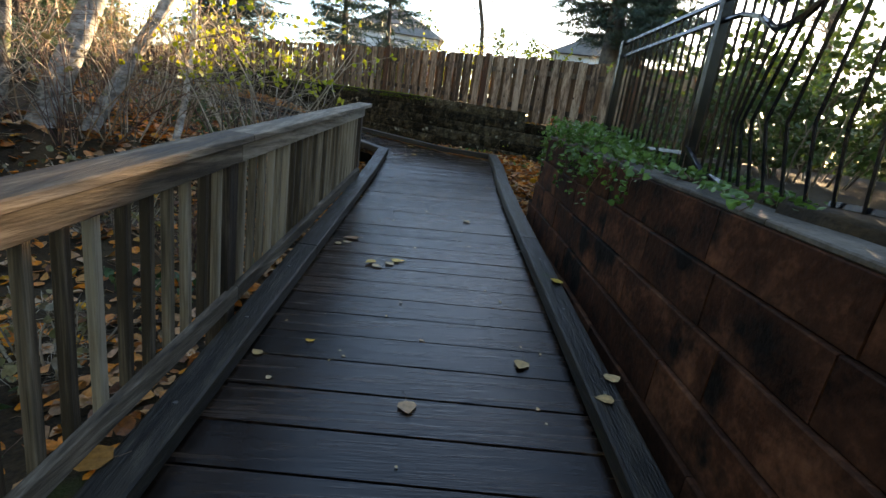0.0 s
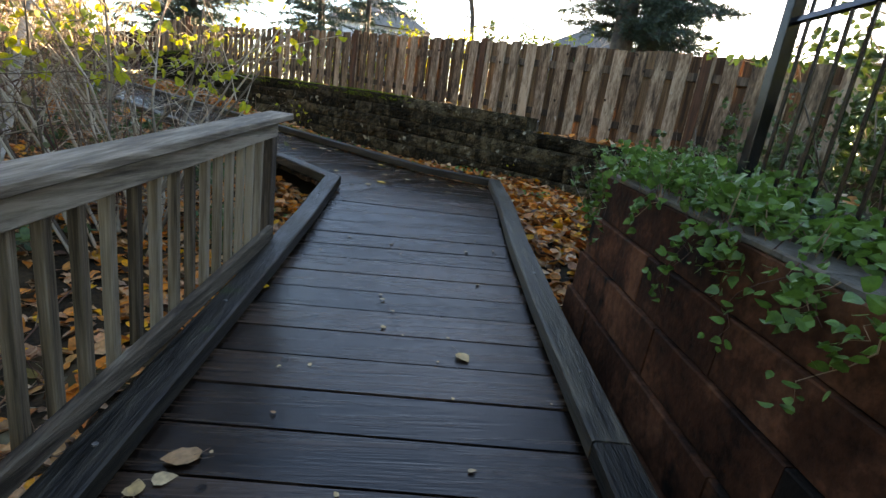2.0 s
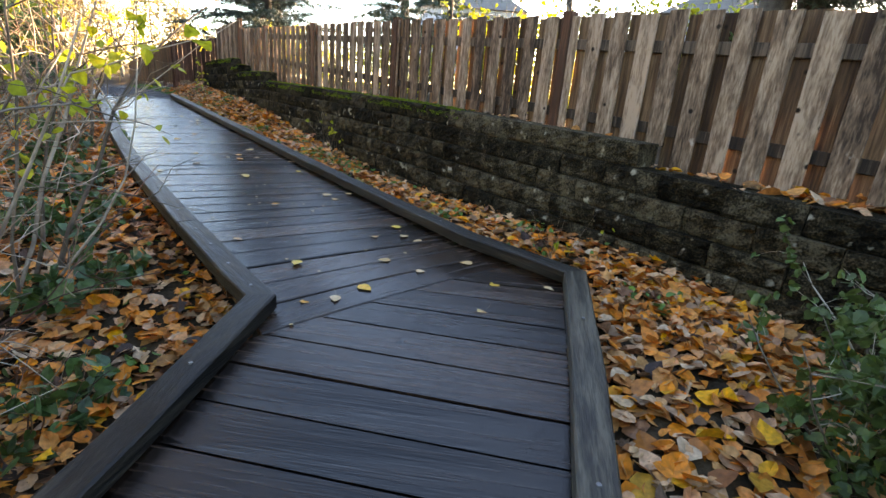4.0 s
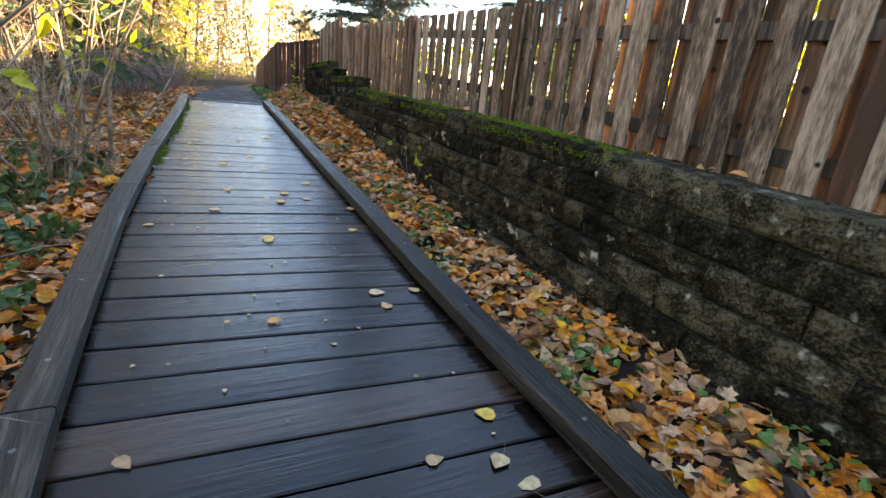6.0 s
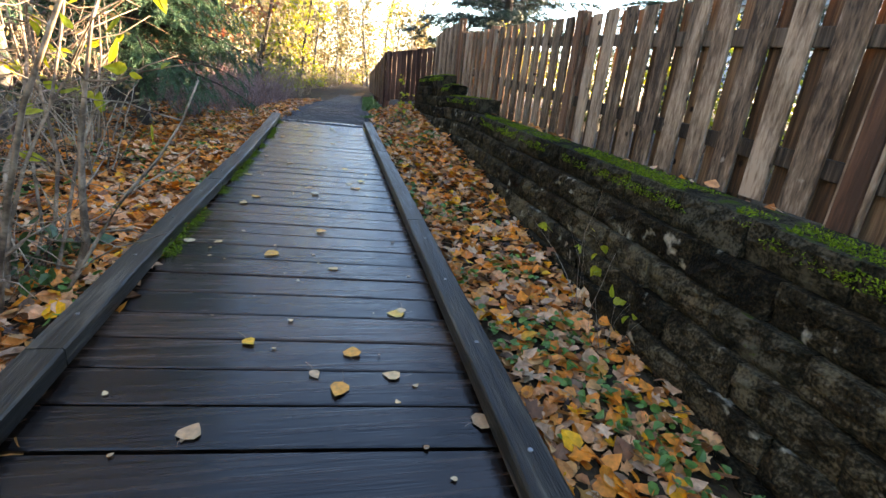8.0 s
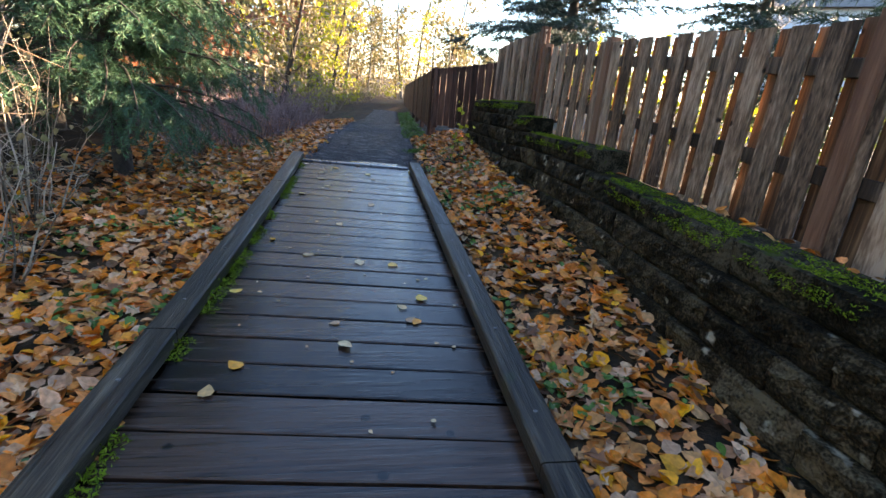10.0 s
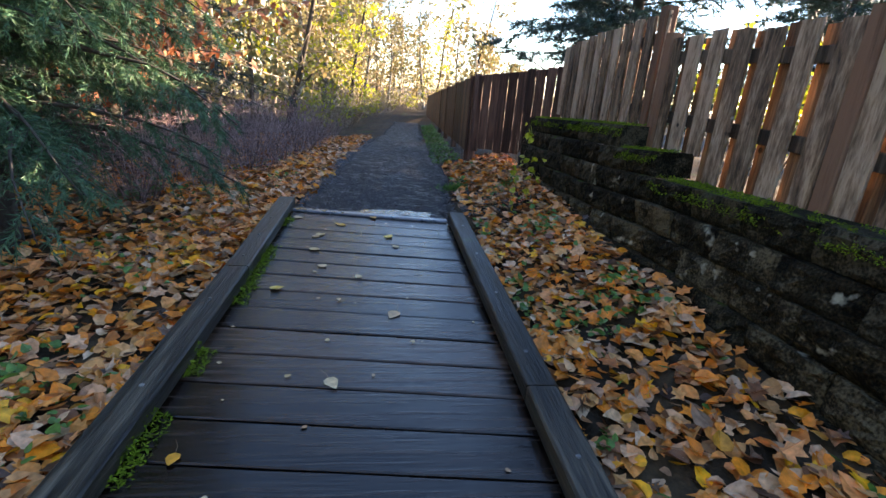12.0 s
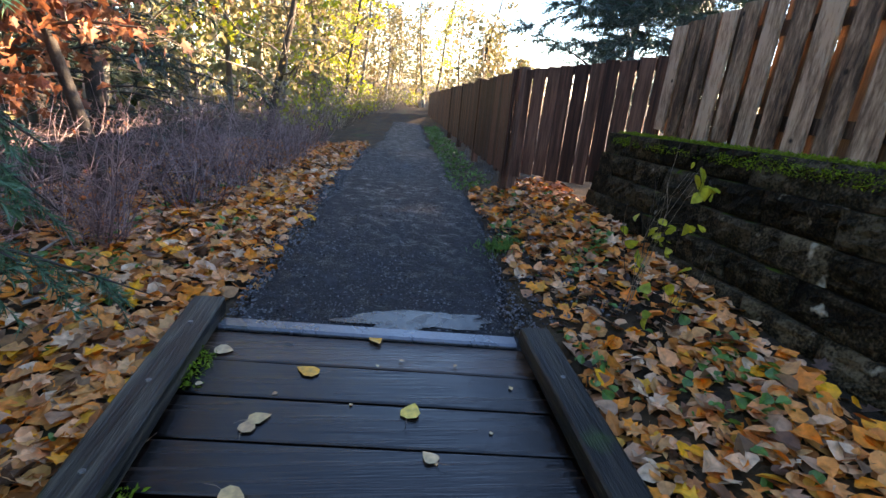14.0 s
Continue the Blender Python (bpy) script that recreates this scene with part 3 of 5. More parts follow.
# ---- iron fence ----
def iron_fence():
    top = thing("iron_fence", (1.45, 3.05, 0.42), "black painted iron fence, one panel badly bent, behind the red wall", "fence", "fences")
    o = Vector(top.location)
    rng = random.Random(4)

    def bar(name, pts, r, sides=4):
        bm = bmesh.new()
        tube(bm, [Vector(p) - o for p in pts], r, r, sides)
        part(name, bm, M_iron, top)
    X = 1.45
    bm = bmesh.new()
    beam(bm, Vector((X, 3.05, 0.38)) - o, Vector((X, 3.05, 1.60)) - o, 0.055, 0.055, 0.003, up=(0, 1, 0))
    part("post", bm, M_iron, top)
    bm = bmesh.new()
    beam(bm, Vector((X, 4.58, 0.38)) - o, Vector((X, 4.58, 1.42)) - o, 0.055, 0.055, 0.003, up=(0, 1, 0))
    part("post", bm, M_iron, top)
    for h in (1.40, 1.29, 0.56):
        bar("rail", [(X, 3.05, h + (0.02 if h > 1 else 0)), (X, 4.58, h)], 0.016)
    for k in range(1, 15):
        y = 3.05 + k * 0.102
        bar("picket", [(X, y, 0.48), (X, y, 1.40)], 0.0085)
    # bent panel
    topz = lambda y: 1.42 - 0.17 * math.exp(-((y - 2.35) / 0.28) ** 2)
    bx = lambda y: X - 0.10 * math.exp(-((y - 2.1) / 0.5) ** 2)
    ys = np.linspace(-1.6, 3.05, 24)
    bar("rail", [(bx(y), y, topz(y)) for y in ys[::-1]], 0.016)
    bar("rail", [(bx(y), y, topz(y) - 0.115) for y in ys[::-1]], 0.016)
    bar("rail", [(X - 0.02, 3.05, 0.60), (X - 0.05, 2.75, 0.47), (X - 0.07, 2.5, 0.44)], 0.016)
    bar("rail", [(X, 1.9, 0.45), (X, -1.6, 0.50)], 0.016)
    for k in range(1, 42):
        y = 3.05 - k * 0.105
        b = math.exp(-((y - 2.15) / 0.45) ** 2)
        bar("picket", [(X - 0.05 * b, y + 0.12 * b, 0.44), (X - 0.10 * b, y + 0.16 * b, 0.74), (bx(y), y, topz(y) - 0.1), (bx(y), y, topz(y))], 0.0085)
    top.location = (1.42, 2.9, 0.49)
    return top


iron_fence()


# ---- leaves and plants: materials ----
def leafmat(name, cols, rough=0.5, trans=0.3, spec=0.4):
    """Each leaf takes one of the colours, with blotches and a slightly different value."""
    m = bpy.data.materials.new(name)
    m.use_nodes = True
    nd, ln = m.node_tree.nodes, m.node_tree.links
    bs = nd["Principled BSDF"]
    ge = nd.new("ShaderNodeNewGeometry")
    oi = nd.new("ShaderNodeObjectInfo")
    ad = nd.new("ShaderNodeMath"); ad.operation = "ADD"
    ln.new(ge.outputs["Random Per Island"], ad.inputs[0]); ln.new(oi.outputs["Random"], ad.inputs[1])
    fr = nd.new("ShaderNodeMath"); fr.operation = "FRACT"
    ln.new(ad.outputs[0], fr.inputs[0])
    nz = nd.new("ShaderNodeTexNoise")
    nz.inputs["Scale"].default_value, nz.inputs["Detail"].default_value = 38.0, 4
    tc = nd.new("ShaderNodeTexCoord")
    ln.new(tc.outputs["Object"], nz.inputs["Vector"])
    ramp = nd.new("ShaderNodeValToRGB")
    el = ramp.color_ramp.elements
    ramp.color_ramp.interpolation = "LINEAR"
    while len(el) < len(cols):
        el.new(0.5)
    for k, c in enumerate(cols):
        el[k].position = k / (len(cols) - 1)
        el[k].color = (*c, 1)
    ln.new(fr.outputs[0], ramp.inputs[0])
    hs = nd.new("ShaderNodeHueSaturation")
    mr = nd.new("ShaderNodeMapRange")
    mr.inputs["From Min"].default_value, mr.inputs["From Max"].default_value = 0.3, 0.7
    mr.inputs["To Min"].default_value, mr.inputs["To Max"].default_value = 0.6, 1.25
    ln.new(nz.outputs[0], mr.inputs["Value"]); ln.new(mr.outputs[0], hs.inputs["Value"]); ln.new(ramp.outputs[0], hs.inputs["Color"])
    ln.new(hs.outputs[0], bs.inputs["Base Color"])
    bs.inputs["Roughness"].default_value = rough
    bs.inputs["Specular IOR Level"].default_value = spec
    bp = nd.new("ShaderNodeBump"); bp.inputs["Strength"].default_value, bp.inputs["Distance"].default_value = 0.3, 0.01
    ln.new(nz.outputs[0], bp.inputs["Height"]); ln.new(bp.outputs[0], bs.inputs["Normal"])
    if trans:
        tr = nd.new("ShaderNodeBsdfTranslucent"); ms = nd.new("ShaderNodeMixShader")
        ms.inputs[0].default_value = trans
        ln.new(hs.outputs[0], tr.inputs[0]); ln.new(bs.outputs[0], ms.inputs[1]); ln.new(tr.outputs[0], ms.inputs[2])
        ln.new(ms.outputs[0], nd["Material Output"].inputs[0])
    return m


TAN, PINK, BROWN, DARK, ORANGE, GOLD, PALE = (0.58, 0.25, 0.085), (0.62, 0.33, 0.185), (0.26, 0.095, 0.04), (0.035, 0.018, 0.013), (0.78, 0.20, 0.014), (0.84, 0.36, 0.014), (0.66, 0.43, 0.27)
M_litter = leafmat("fallen_leaves", [TAN, PINK, BROWN, ORANGE, TAN, ORANGE, PINK, ORANGE, DARK, BROWN, GOLD, ORANGE, TAN, PALE, BROWN, ORANGE, PINK, DARK, TAN, ORANGE], 0.5, 0.0, 0.25)
M_gold = leafmat("golden_leaf", [(0.74, 0.34, 0.015), (0.66, 0.22, 0.02), (0.7, 0.44, 0.06)], 0.45, 0.0)
M_pale = leafmat("pale_leaf", [(0.52, 0.29, 0.11), (0.6, 0.41, 0.22), (0.36, 0.16, 0.07)], 0.5, 0.0)
M_green = leafmat("bramble_leaf", [(0.03, 0.08, 0.02), (0.05, 0.12, 0.03), (0.04, 0.10, 0.05), (0.10, 0.16, 0.03)], 0.4, 0.2)
M_weed = leafmat("fresh_weed_leaf", [(0.06, 0.17, 0.03), (0.09, 0.22, 0.04), (0.05, 0.13, 0.03)], 0.45, 0.25)
M_yellow = leafmat("yellow_green_leaf", [(0.42, 0.42, 0.03), (0.28, 0.34, 0.03), (0.5, 0.44, 0.03), (0.2, 0.3, 0.04)], 0.45, 0.5)
M_autumn = leafmat("thin_autumn_leaf", [(0.27, 0.21, 0.09), (0.2, 0.19, 0.08), (0.3, 0.21, 0.09), (0.15, 0.16, 0.06), (0.26, 0.2, 0.14)], 0.5, 0.3)
M_oak = leafmat("rusty_oak_leaf", [(0.30, 0.085, 0.035), (0.22, 0.07, 0.03), (0.40, 0.14, 0.06), (0.34, 0.17, 0.09)], 0.5, 0.3)
M_needle = leafmat("blue_green_needles", [(0.045, 0.12, 0.065), (0.07, 0.18, 0.105), (0.035, 0.095, 0.045), (0.11, 0.2, 0.095)], 0.5, 0.2, 0.25)
M_dneedle = leafmat("dark_green_needles", [(0.015, 0.04, 0.025), (0.025, 0.06, 0.04), (0.02, 0.05, 0.045)], 0.5, 0.1)
M_fern = leafmat("dark_shrub_leaf", [(0.02, 0.05, 0.014), (0.035, 0.07, 0.016), (0.08, 0.11, 0.025), (0.13, 0.15, 0.035)], 0.5, 0.25)
M_garden = leafmat("garden_shrub_leaf", [(0.045, 0.10, 0.022), (0.07, 0.14, 0.03), (0.03, 0.065, 0.018), (0.12, 0.17, 0.04)], 0.5, 0.15)
M_moss = leafmat("wall_moss", [(0.10, 0.175, 0.012), (0.15, 0.22, 0.018), (0.055, 0.11, 0.01), (0.2, 0.25, 0.026)], 0.9, 0.0, 0.05)
M_bark = mat("mottled_alder_bark", [(0.025, 0.022, 0.018), (0.12, 0.11, 0.095), (0.36, 0.34, 0.30)], 6.0, (0.7, 0.95), 0.6, 30, (1, 1, 1.6), spec=0.2, wear=((0.05, 0.075, 0.012), 2.0, 0.6, 0))
M_pbark = mat("pale_alder_bark", [(0.06, 0.055, 0.045), (0.30, 0.28, 0.25), (0.62, 0.60, 0.55)], 5.0, (0.6, 0.9), 0.5, 26, (1, 1, 1.8), spec=0.25, wear=((0.06, 0.085, 0.015), 2.2, 0.63, 0))
M_dbark = mat("dark_conifer_bark", [(0.02, 0.016, 0.013), (0.05, 0.04, 0.032), (0.09, 0.075, 0.06)], 6.0, (0.8, 1.0), 0.8, 40)
M_twig = mat("grey_brown_twigs", [(0.10, 0.072, 0.05), (0.25, 0.19, 0.14), (0.45, 0.37, 0.28)], 3.0, (0.7, 0.9), 0.0, 20, island=True, rand=0.7)
M_ptwig = mat("purple_grey_twigs", [(0.11, 0.064, 0.064), (0.26, 0.165, 0.162), (0.42, 0.30, 0.28)], 3.0, (0.7, 0.9), 0.0, 20, island=True, rand=0.6)
M_ptan = mat("pale_peeling_bark", [(0.10, 0.065, 0.04), (0.33, 0.24, 0.165), (0.58, 0.48, 0.37)], 9.0, (0.6, 0.9), 0.4, 40)
M_rtwig = mat("red_brown_canes", [(0.07, 0.025, 0.02), (0.16, 0.07, 0.045), (0.28, 0.17, 0.10)], 3.0, (0.6, 0.8), 0.0, 20, island=True, rand=0.6)

NR = np.random.RandomState(11)
HEART = np.array([(0, 0, 0), (0.34, 0.12, 0.06), (0.42, 0.42, 0.09), (0.2, 0.78, 0.05), (0, 1.0, -0.06), (-0.2, 0.78, 0.05), (-0.42, 0.42, 0.09), (-0.34, 0.12, 0.06), (0, 0.45, -0.02)], float)
HEART_F = [(8, 0, 1, 2), (8, 2, 3, 4), (8, 4, 5, 6), (8, 6, 7, 0)]
LANCE = np.array([(0, 0, 0), (0.2, 0.4, 0.05), (0, 1.0, -0.08), (-0.2, 0.4, 0.05)], float)
LANCE_F = [(0, 1, 2), (0, 2, 3)]
OAK = np.array([(0, 0, 0), (0.15, 0.2, 0.03), (0.42, 0.32, 0.08), (0.2, 0.45, 0.03), (0.4, 0.68, 0.06), (0.12, 0.75, 0.02), (0, 1.0, -0.05), (-0.12, 0.75, 0.02), (-0.4, 0.68, 0.06), (-0.2, 0.45, 0.03), (-0.42, 0.32, 0.08), (-0.15, 0.2, 0.03)], float)
OAK_F = [(0, 1, 2, 3), (3, 4, 5, 6), (6, 7, 8, 9), (9, 10, 11, 0), (0, 3, 6, 9)]
LEAF = np.array([(0, 0, 0), (0.17, 0.2, 0.04), (0.23, 0.45, 0.06), (0.13, 0.75, 0.03), (0, 1.0, -0.08), (-0.13, 0.75, 0.03), (-0.23, 0.45, 0.06), (-0.17, 0.2, 0.04), (0, 0.5, -0.01)], float)
LEAF_F = HEART_F
NEEDLE = np.array([(-0.07, 0, 0), (0.07, 0, 0), (0, 1, 0)], float)
NEEDLE_F = [(0, 1, 2)]


def rots(n, tilt, spin=None):
    """Random turns: a full spin about z, then a lean of up to tilt radians any way."""
    a = NR.uniform(0, 6.2832, n) if spin is None else spin
    b = NR.uniform(0, 6.2832, n)
    c = NR.uniform(0, 1, n) ** 0.7 * tilt
    ca, sa = np.cos(a), np.sin(a)
    Z = np.zeros((n, 3, 3)); Z[:, 0, 0] = ca; Z[:, 0, 1] = -sa; Z[:, 1, 0] = sa; Z[:, 1, 1] = ca; Z[:, 2, 2] = 1
    ax, ay = np.cos(b), np.sin(b)
    cc, sc = np.cos(c), np.sin(c)
    L = np.zeros((n, 3, 3))
    L[:, 0, 0] = cc + ax * ax * (1 - cc); L[:, 0, 1] = ax * ay * (1 - cc); L[:, 0, 2] = ay * sc
    L[:, 1, 0] = ax * ay * (1 - cc); L[:, 1, 1] = cc + ay * ay * (1 - cc); L[:, 1, 2] = -ax * sc
    L[:, 2, 0] = -ay * sc; L[:, 2, 1] = ax * sc; L[:, 2, 2] = cc
    return L @ Z


def aim(dirs, roll=None):
    """Turns that point the leaf's y axis along dirs."""
    d = dirs / (np.linalg.norm(dirs, axis=1, keepdims=True) + 1e-9)
    r = NR.normal(size=d.shape)
    x = np.cross(d, r); x /= np.linalg.norm(x, axis=1, keepdims=True) + 1e-9
    return np.stack([x, d, np.cross(x, d)], axis=2)


def leaves(name, pts, sizes, turns, tmpl, tf, material, curl=0.5, parent=None):
    pts, sizes = np.asarray(pts, float), np.asarray(sizes, float)
    n, k = len(pts), len(tmpl)
    t = np.repeat(tmpl[None], n, 0).copy()
    t[:, :, 0] *= NR.uniform(0.75, 1.15, (n, 1))
    if curl:
        t[:, :, 2] *= NR.uniform(-1.0, 2.5, (n, 1)) * curl * 2
    t[:, :, 2] += (t[:, :, 1] - 0.5) ** 2 * NR.uniform(-0.5, 0.9, (n, 1)) * curl
    v = np.einsum("nij,nkj->nki", turns, t * sizes[:, None, None]) + pts[:, None, :]
    faces = []
    for f in tf:
        faces.append(np.array(f)[None, :] + np.arange(n)[:, None] * k)
    me = bpy.data.meshes.new(name)
    me.from_pydata(v.reshape(-1, 3), [], [tuple(r) for f in faces for r in f.tolist()])
    me.materials.append(material)
    ob = new(name, me)
    ob.parent = parent
    return ob


class Sticks:
    """Collects thin three-sided tapered twigs into one mesh."""

    def __init__(self):
        self.v, self.f = [], []

    def add(self, pts, r0, r1, sides=3):
        base = len(self.v)
        m = len(pts)
        for i, p in enumerate(pts):
            p = Vector(p)
            d = Vector(pts[min(i + 1, m - 1)]) - Vector(pts[max(i - 1, 0)])
            e = d.cross(Vector((0.3, 0.5, 0.81))).normalized()
            g = d.cross(e).normalized()
            r = r0 + (r1 - r0) * i / max(1, m - 1)
            for k in range(sides):
                a = 6.2832 * k / sides
                self.v.append(tuple(p + e * (math.cos(a) * r) + g * (math.sin(a) * r)))
        for i in range(m - 1):
            for k in range(sides):
                self.f.append((base + i * sides + k, base + i * sides + (k + 1) % sides, base + (i + 1) * sides + (k + 1) % sides, base + (i + 1) * sides + k))
        self.f.append(tuple(base + (m - 1) * sides + k for k in range(sides)))

    def make(self, name, material, parent=None):
        me = from_arrays(name, self.v, self.f, material)
        me.polygons.foreach_set("use_smooth", [True] * len(me.polygons))
        ob = new(name, me)
        ob.parent = parent
        return ob


def wander(p, d, length, steps, rng, wob=0.25, lift=0.0):
    """A wavering line of points from p along d."""
    p, d = Vector(p), Vector(d).normalized()
    out = [p.copy()]
    for _ in range(steps):
        d = (d + Vector((rng.gauss(0, wob), rng.gauss(0, wob), rng.gauss(0, wob) + lift))).normalized()
        p = p + d * (length / steps)
        out.append(p.copy())
    return out


def shrub(name, x, y, height, spread, stems, seed, label, twigmat, leafm=None, nleaf=0, lsize=0.06, tmpl=(HEART, HEART_F), rad=0.012, sub=4, cat="shrub", group="", kind="", lean=(0, 0), droop=0.0, leaf_lo=0.25):
    rng = random.Random(seed)
    z = zground(x, y) - 0.03
    top = thing(name, (x, y, z), label, cat, group, kind)
    st = Sticks()
    tips = []
    for _ in range(stems):
        a = rng.uniform(0, 6.2832)
        r = rng.random() ** 0.6 * spread
        d = Vector((math.cos(a) * r / height * 0.8 + lean[0], math.sin(a) * r / height * 0.8 + lean[1], 1))
        p0 = Vector((math.cos(a) * r * 0.3, math.sin(a) * r * 0.3, 0))
        ln = height * rng.uniform(0.6, 1.1)
        pts = wander(p0, d, ln, 6, rng, 0.13, -droop)
        st.add(pts, rad * rng.uniform(0.6, 1.3), rad * 0.25, 4 if rad > 0.01 else 3)
        for _ in range(sub):
            k = rng.randint(1, 5)
            dd = Vector((rng.gauss(0, 1), rng.gauss(0, 1), rng.uniform(0, 0.9)))
            tw = wander(pts[k], dd, ln * rng.uniform(0.18, 0.42), 4, rng, 0.25, -droop)
            st.add(tw, rad * 0.35, rad * 0.12)
            tips += [q for q in tw[1:]]
            if sub > 3:
                for q in tw[1:3]:
                    d2 = Vector((rng.gauss(0, 1), rng.gauss(0, 1), rng.uniform(-0.2, 0.8)))
                    t2 = wander(q, d2, ln * rng.uniform(0.07, 0.18), 3, rng, 0.3)
                    st.add(t2, rad * 0.2, rad * 0.08)
                    tips.append(t2[-1])
    st.make("stem_tangle", twigmat, top)
    if leafm and nleaf and tips:
        tips = [t for t in tips if t.z > height * leaf_lo] or tips
        ps = np.array([rng.choice(tips) for _ in range(nleaf)]) + NR.normal(0, 0.015, (nleaf, 3))
        dr = NR.normal(size=(nleaf, 3)); dr[:, 2] -= 0.6
        leaves("foliage", ps, lsize * NR.uniform(0.5, 1.15, nleaf), aim(dr), tmpl[0], tmpl[1], leafm, 0.4, top)
    return top


def tree(name, x, y, z, height, rad, lean, seed, label, barkmat, leafm=None, nleaf=0, lsize=0.07, limbs=14, lo=0.35, reach=1.4, sub=5, twigm=None, cat="tree", group="trees", tmpl=(HEART, HEART_F), up=0.5, twist=0.06):
    rng = random.Random(seed)
    top = thing(name, (x, y, z), label, cat, group)
    tr = Sticks()
    pts = wander((0, 0, 0), (lean[0], lean[1], 1), height, 12, rng, twist)
    tr.add(pts, rad, rad * 0.2, 10)
    ob = tr.make("trunk", barkmat, top)
    st, tips = Sticks(), []
    for i in range(limbs):
        f = lo + (1 - lo) * (i + rng.random()) / limbs
        k = min(11, int(f * 12))
        p = pts[k].lerp(pts[k + 1], f * 12 - k if f * 12 - k < 1 else 0.9)
        a = rng.uniform(0, 6.2832)
        ln = reach * rng.uniform(0.5, 1.1) * (1.15 - 0.5 * f)
        br = wander(p, (math.cos(a), math.sin(a), up * rng.uniform(0.3, 1.4)), ln, 6, rng, 0.2)
        st.add(br, rad * 0.3 * (1.2 - f), rad * 0.05, 4)
        for _ in range(sub):
            q = br[rng.randint(1, 6)]
            tw = wander(q, (rng.gauss(0, 1), rng.gauss(0, 1), rng.uniform(-0.3, 0.9)), ln * rng.uniform(0.25, 0.5), 4, rng, 0.25)
            st.add(tw, rad * 0.09, rad * 0.025)
            tips += tw[1:]
            for q2 in tw[1:4:2]:
                t2 = wander(q2, (rng.gauss(0, 1), rng.gauss(0, 1), rng.uniform(-0.4, 0.7)), ln * rng.uniform(0.1, 0.22), 2, rng, 0.3)
                st.add(t2, rad * 0.04, rad * 0.015)
                tips += t2[1:]
    st.make("limb_tangle", twigm or barkmat, top)
    if leafm and nleaf:
        ps = np.array([rng.choice(tips) for _ in range(nleaf)]) + NR.normal(0, lsize * 0.6, (nleaf, 3))
        dr = NR.normal(size=(nleaf, 3)); dr[:, 2] -= 0.7
        leaves("crown", ps, lsize * NR.uniform(0.5, 1.2, nleaf), aim(dr), tmpl[0], tmpl[1], leafm, 0.4, top)
    return top


def conifer(name, x, y, z, height, rad, seed, label, needlem, lo, hi, reach, branches, twigs, needles, nlen, droop=0.25, face=None, cat="tree"):
    """A conifer: trunk, limbs and side twigs lined with needles."""
    rng = random.Random(seed)
    top = thing(name, (x, y, z), label, cat, "trees")
    tr = Sticks()
    pts = wander((0, 0, 0), (0, 0, 1), height, 10, rng, 0.02)
    tr.add(pts, rad, rad * 0.15, 9)
    tr.make("trunk", M_dbark, top)
    st = Sticks()
    P, D, S = [], [], []
    for i in range(branches):
        f = (i + rng.random()) / branches
        h = lo + (hi - lo) * f
        a = rng.uniform(0, 6.2832) if face is None else rng.gauss(face[0], face[1])
        ln = reach * (1.05 - 0.6 * max(0, (h / height))) * rng.uniform(0.65, 1.1)
        k = min(9, int(h / height * 10))
        br = wander(pts[k] + Vector((0, 0, h - pts[k].z)), (math.cos(a), math.sin(a), 0.15), ln, 8, rng, 0.07, -droop * 0.22)
        st.add(br, 0.010 + 0.012 * ln / 2, 0.003, 4)
        for j in range(twigs):
            q = br[0].lerp(br[-1], 0)
            kk = 1 + int((j + rng.random()) / twigs * 7)
            q = br[min(8, kk)]
            side = (br[min(8, kk)] - br[kk - 1]).normalized()
            s_ = 1 if j % 2 else -1
            d = side * 0.7 + side.cross(Vector((0, 0, 1))) * s_ * rng.uniform(0.5, 1.0) + Vector((0, 0, -droop * rng.uniform(0.2, 1.8)))
            tl = ln * rng.uniform(0.16, 0.34) * (1.15 - kk / 12)
            tw = wander(q, d, tl, 4, rng, 0.12, -droop * 0.3)
            st.add(tw, 0.003, 0.0012)
            for c in range(needles):
                u = c / needles * 3.99
                e = int(u)
                pp = tw[e].lerp(tw[e + 1], u - e)
                dd = (tw[e + 1] - tw[e]).normalized()
                P.append(pp); D.append(dd); S.append(nlen * rng.uniform(0.7, 1.15))
        # tip
    st.make("limb_tangle", M_dbark, top)
    P, D, S = np.array(P), np.array(D), np.array(S)
    D = D * 0.75 + NR.normal(0, 0.55, D.shape)
    leaves("needle_foliage", P, S, aim(D), NEEDLE, NEEDLE_F, needlem, 0.0, top)
    return top


# ---- leaf litter ----
def litter(name, label, count, area, size, seed_off=0, lift=0.03, tilt=0.7, material=None, tmpl=(HEART, HEART_F)):
    """area: function that gives x, y and a weight for two random numbers."""
    pts = []
    rng = random.Random(100 + seed_off)
    while len(pts) < count:
        x, y, w = area(rng)
        if rng.random() < w:
            z = zground(x, y) + 0.035 * noise.noise((x * 1.3, y * 1.3, 0)) + 0.012 * noise.noise((x * 5, y * 5, 3))
            pts.append((x, y, z + rng.random() * lift + 0.006))
    pts = np.array(pts)
    n = len(pts)
    ob = leaves(name, pts, size * NR.uniform(0.55, 1.25, n), rots(n, tilt), tmpl[0], tmpl[1], material or M_litter, 0.55)
    return tagged(ob, label, "leaves", kind="stuff")


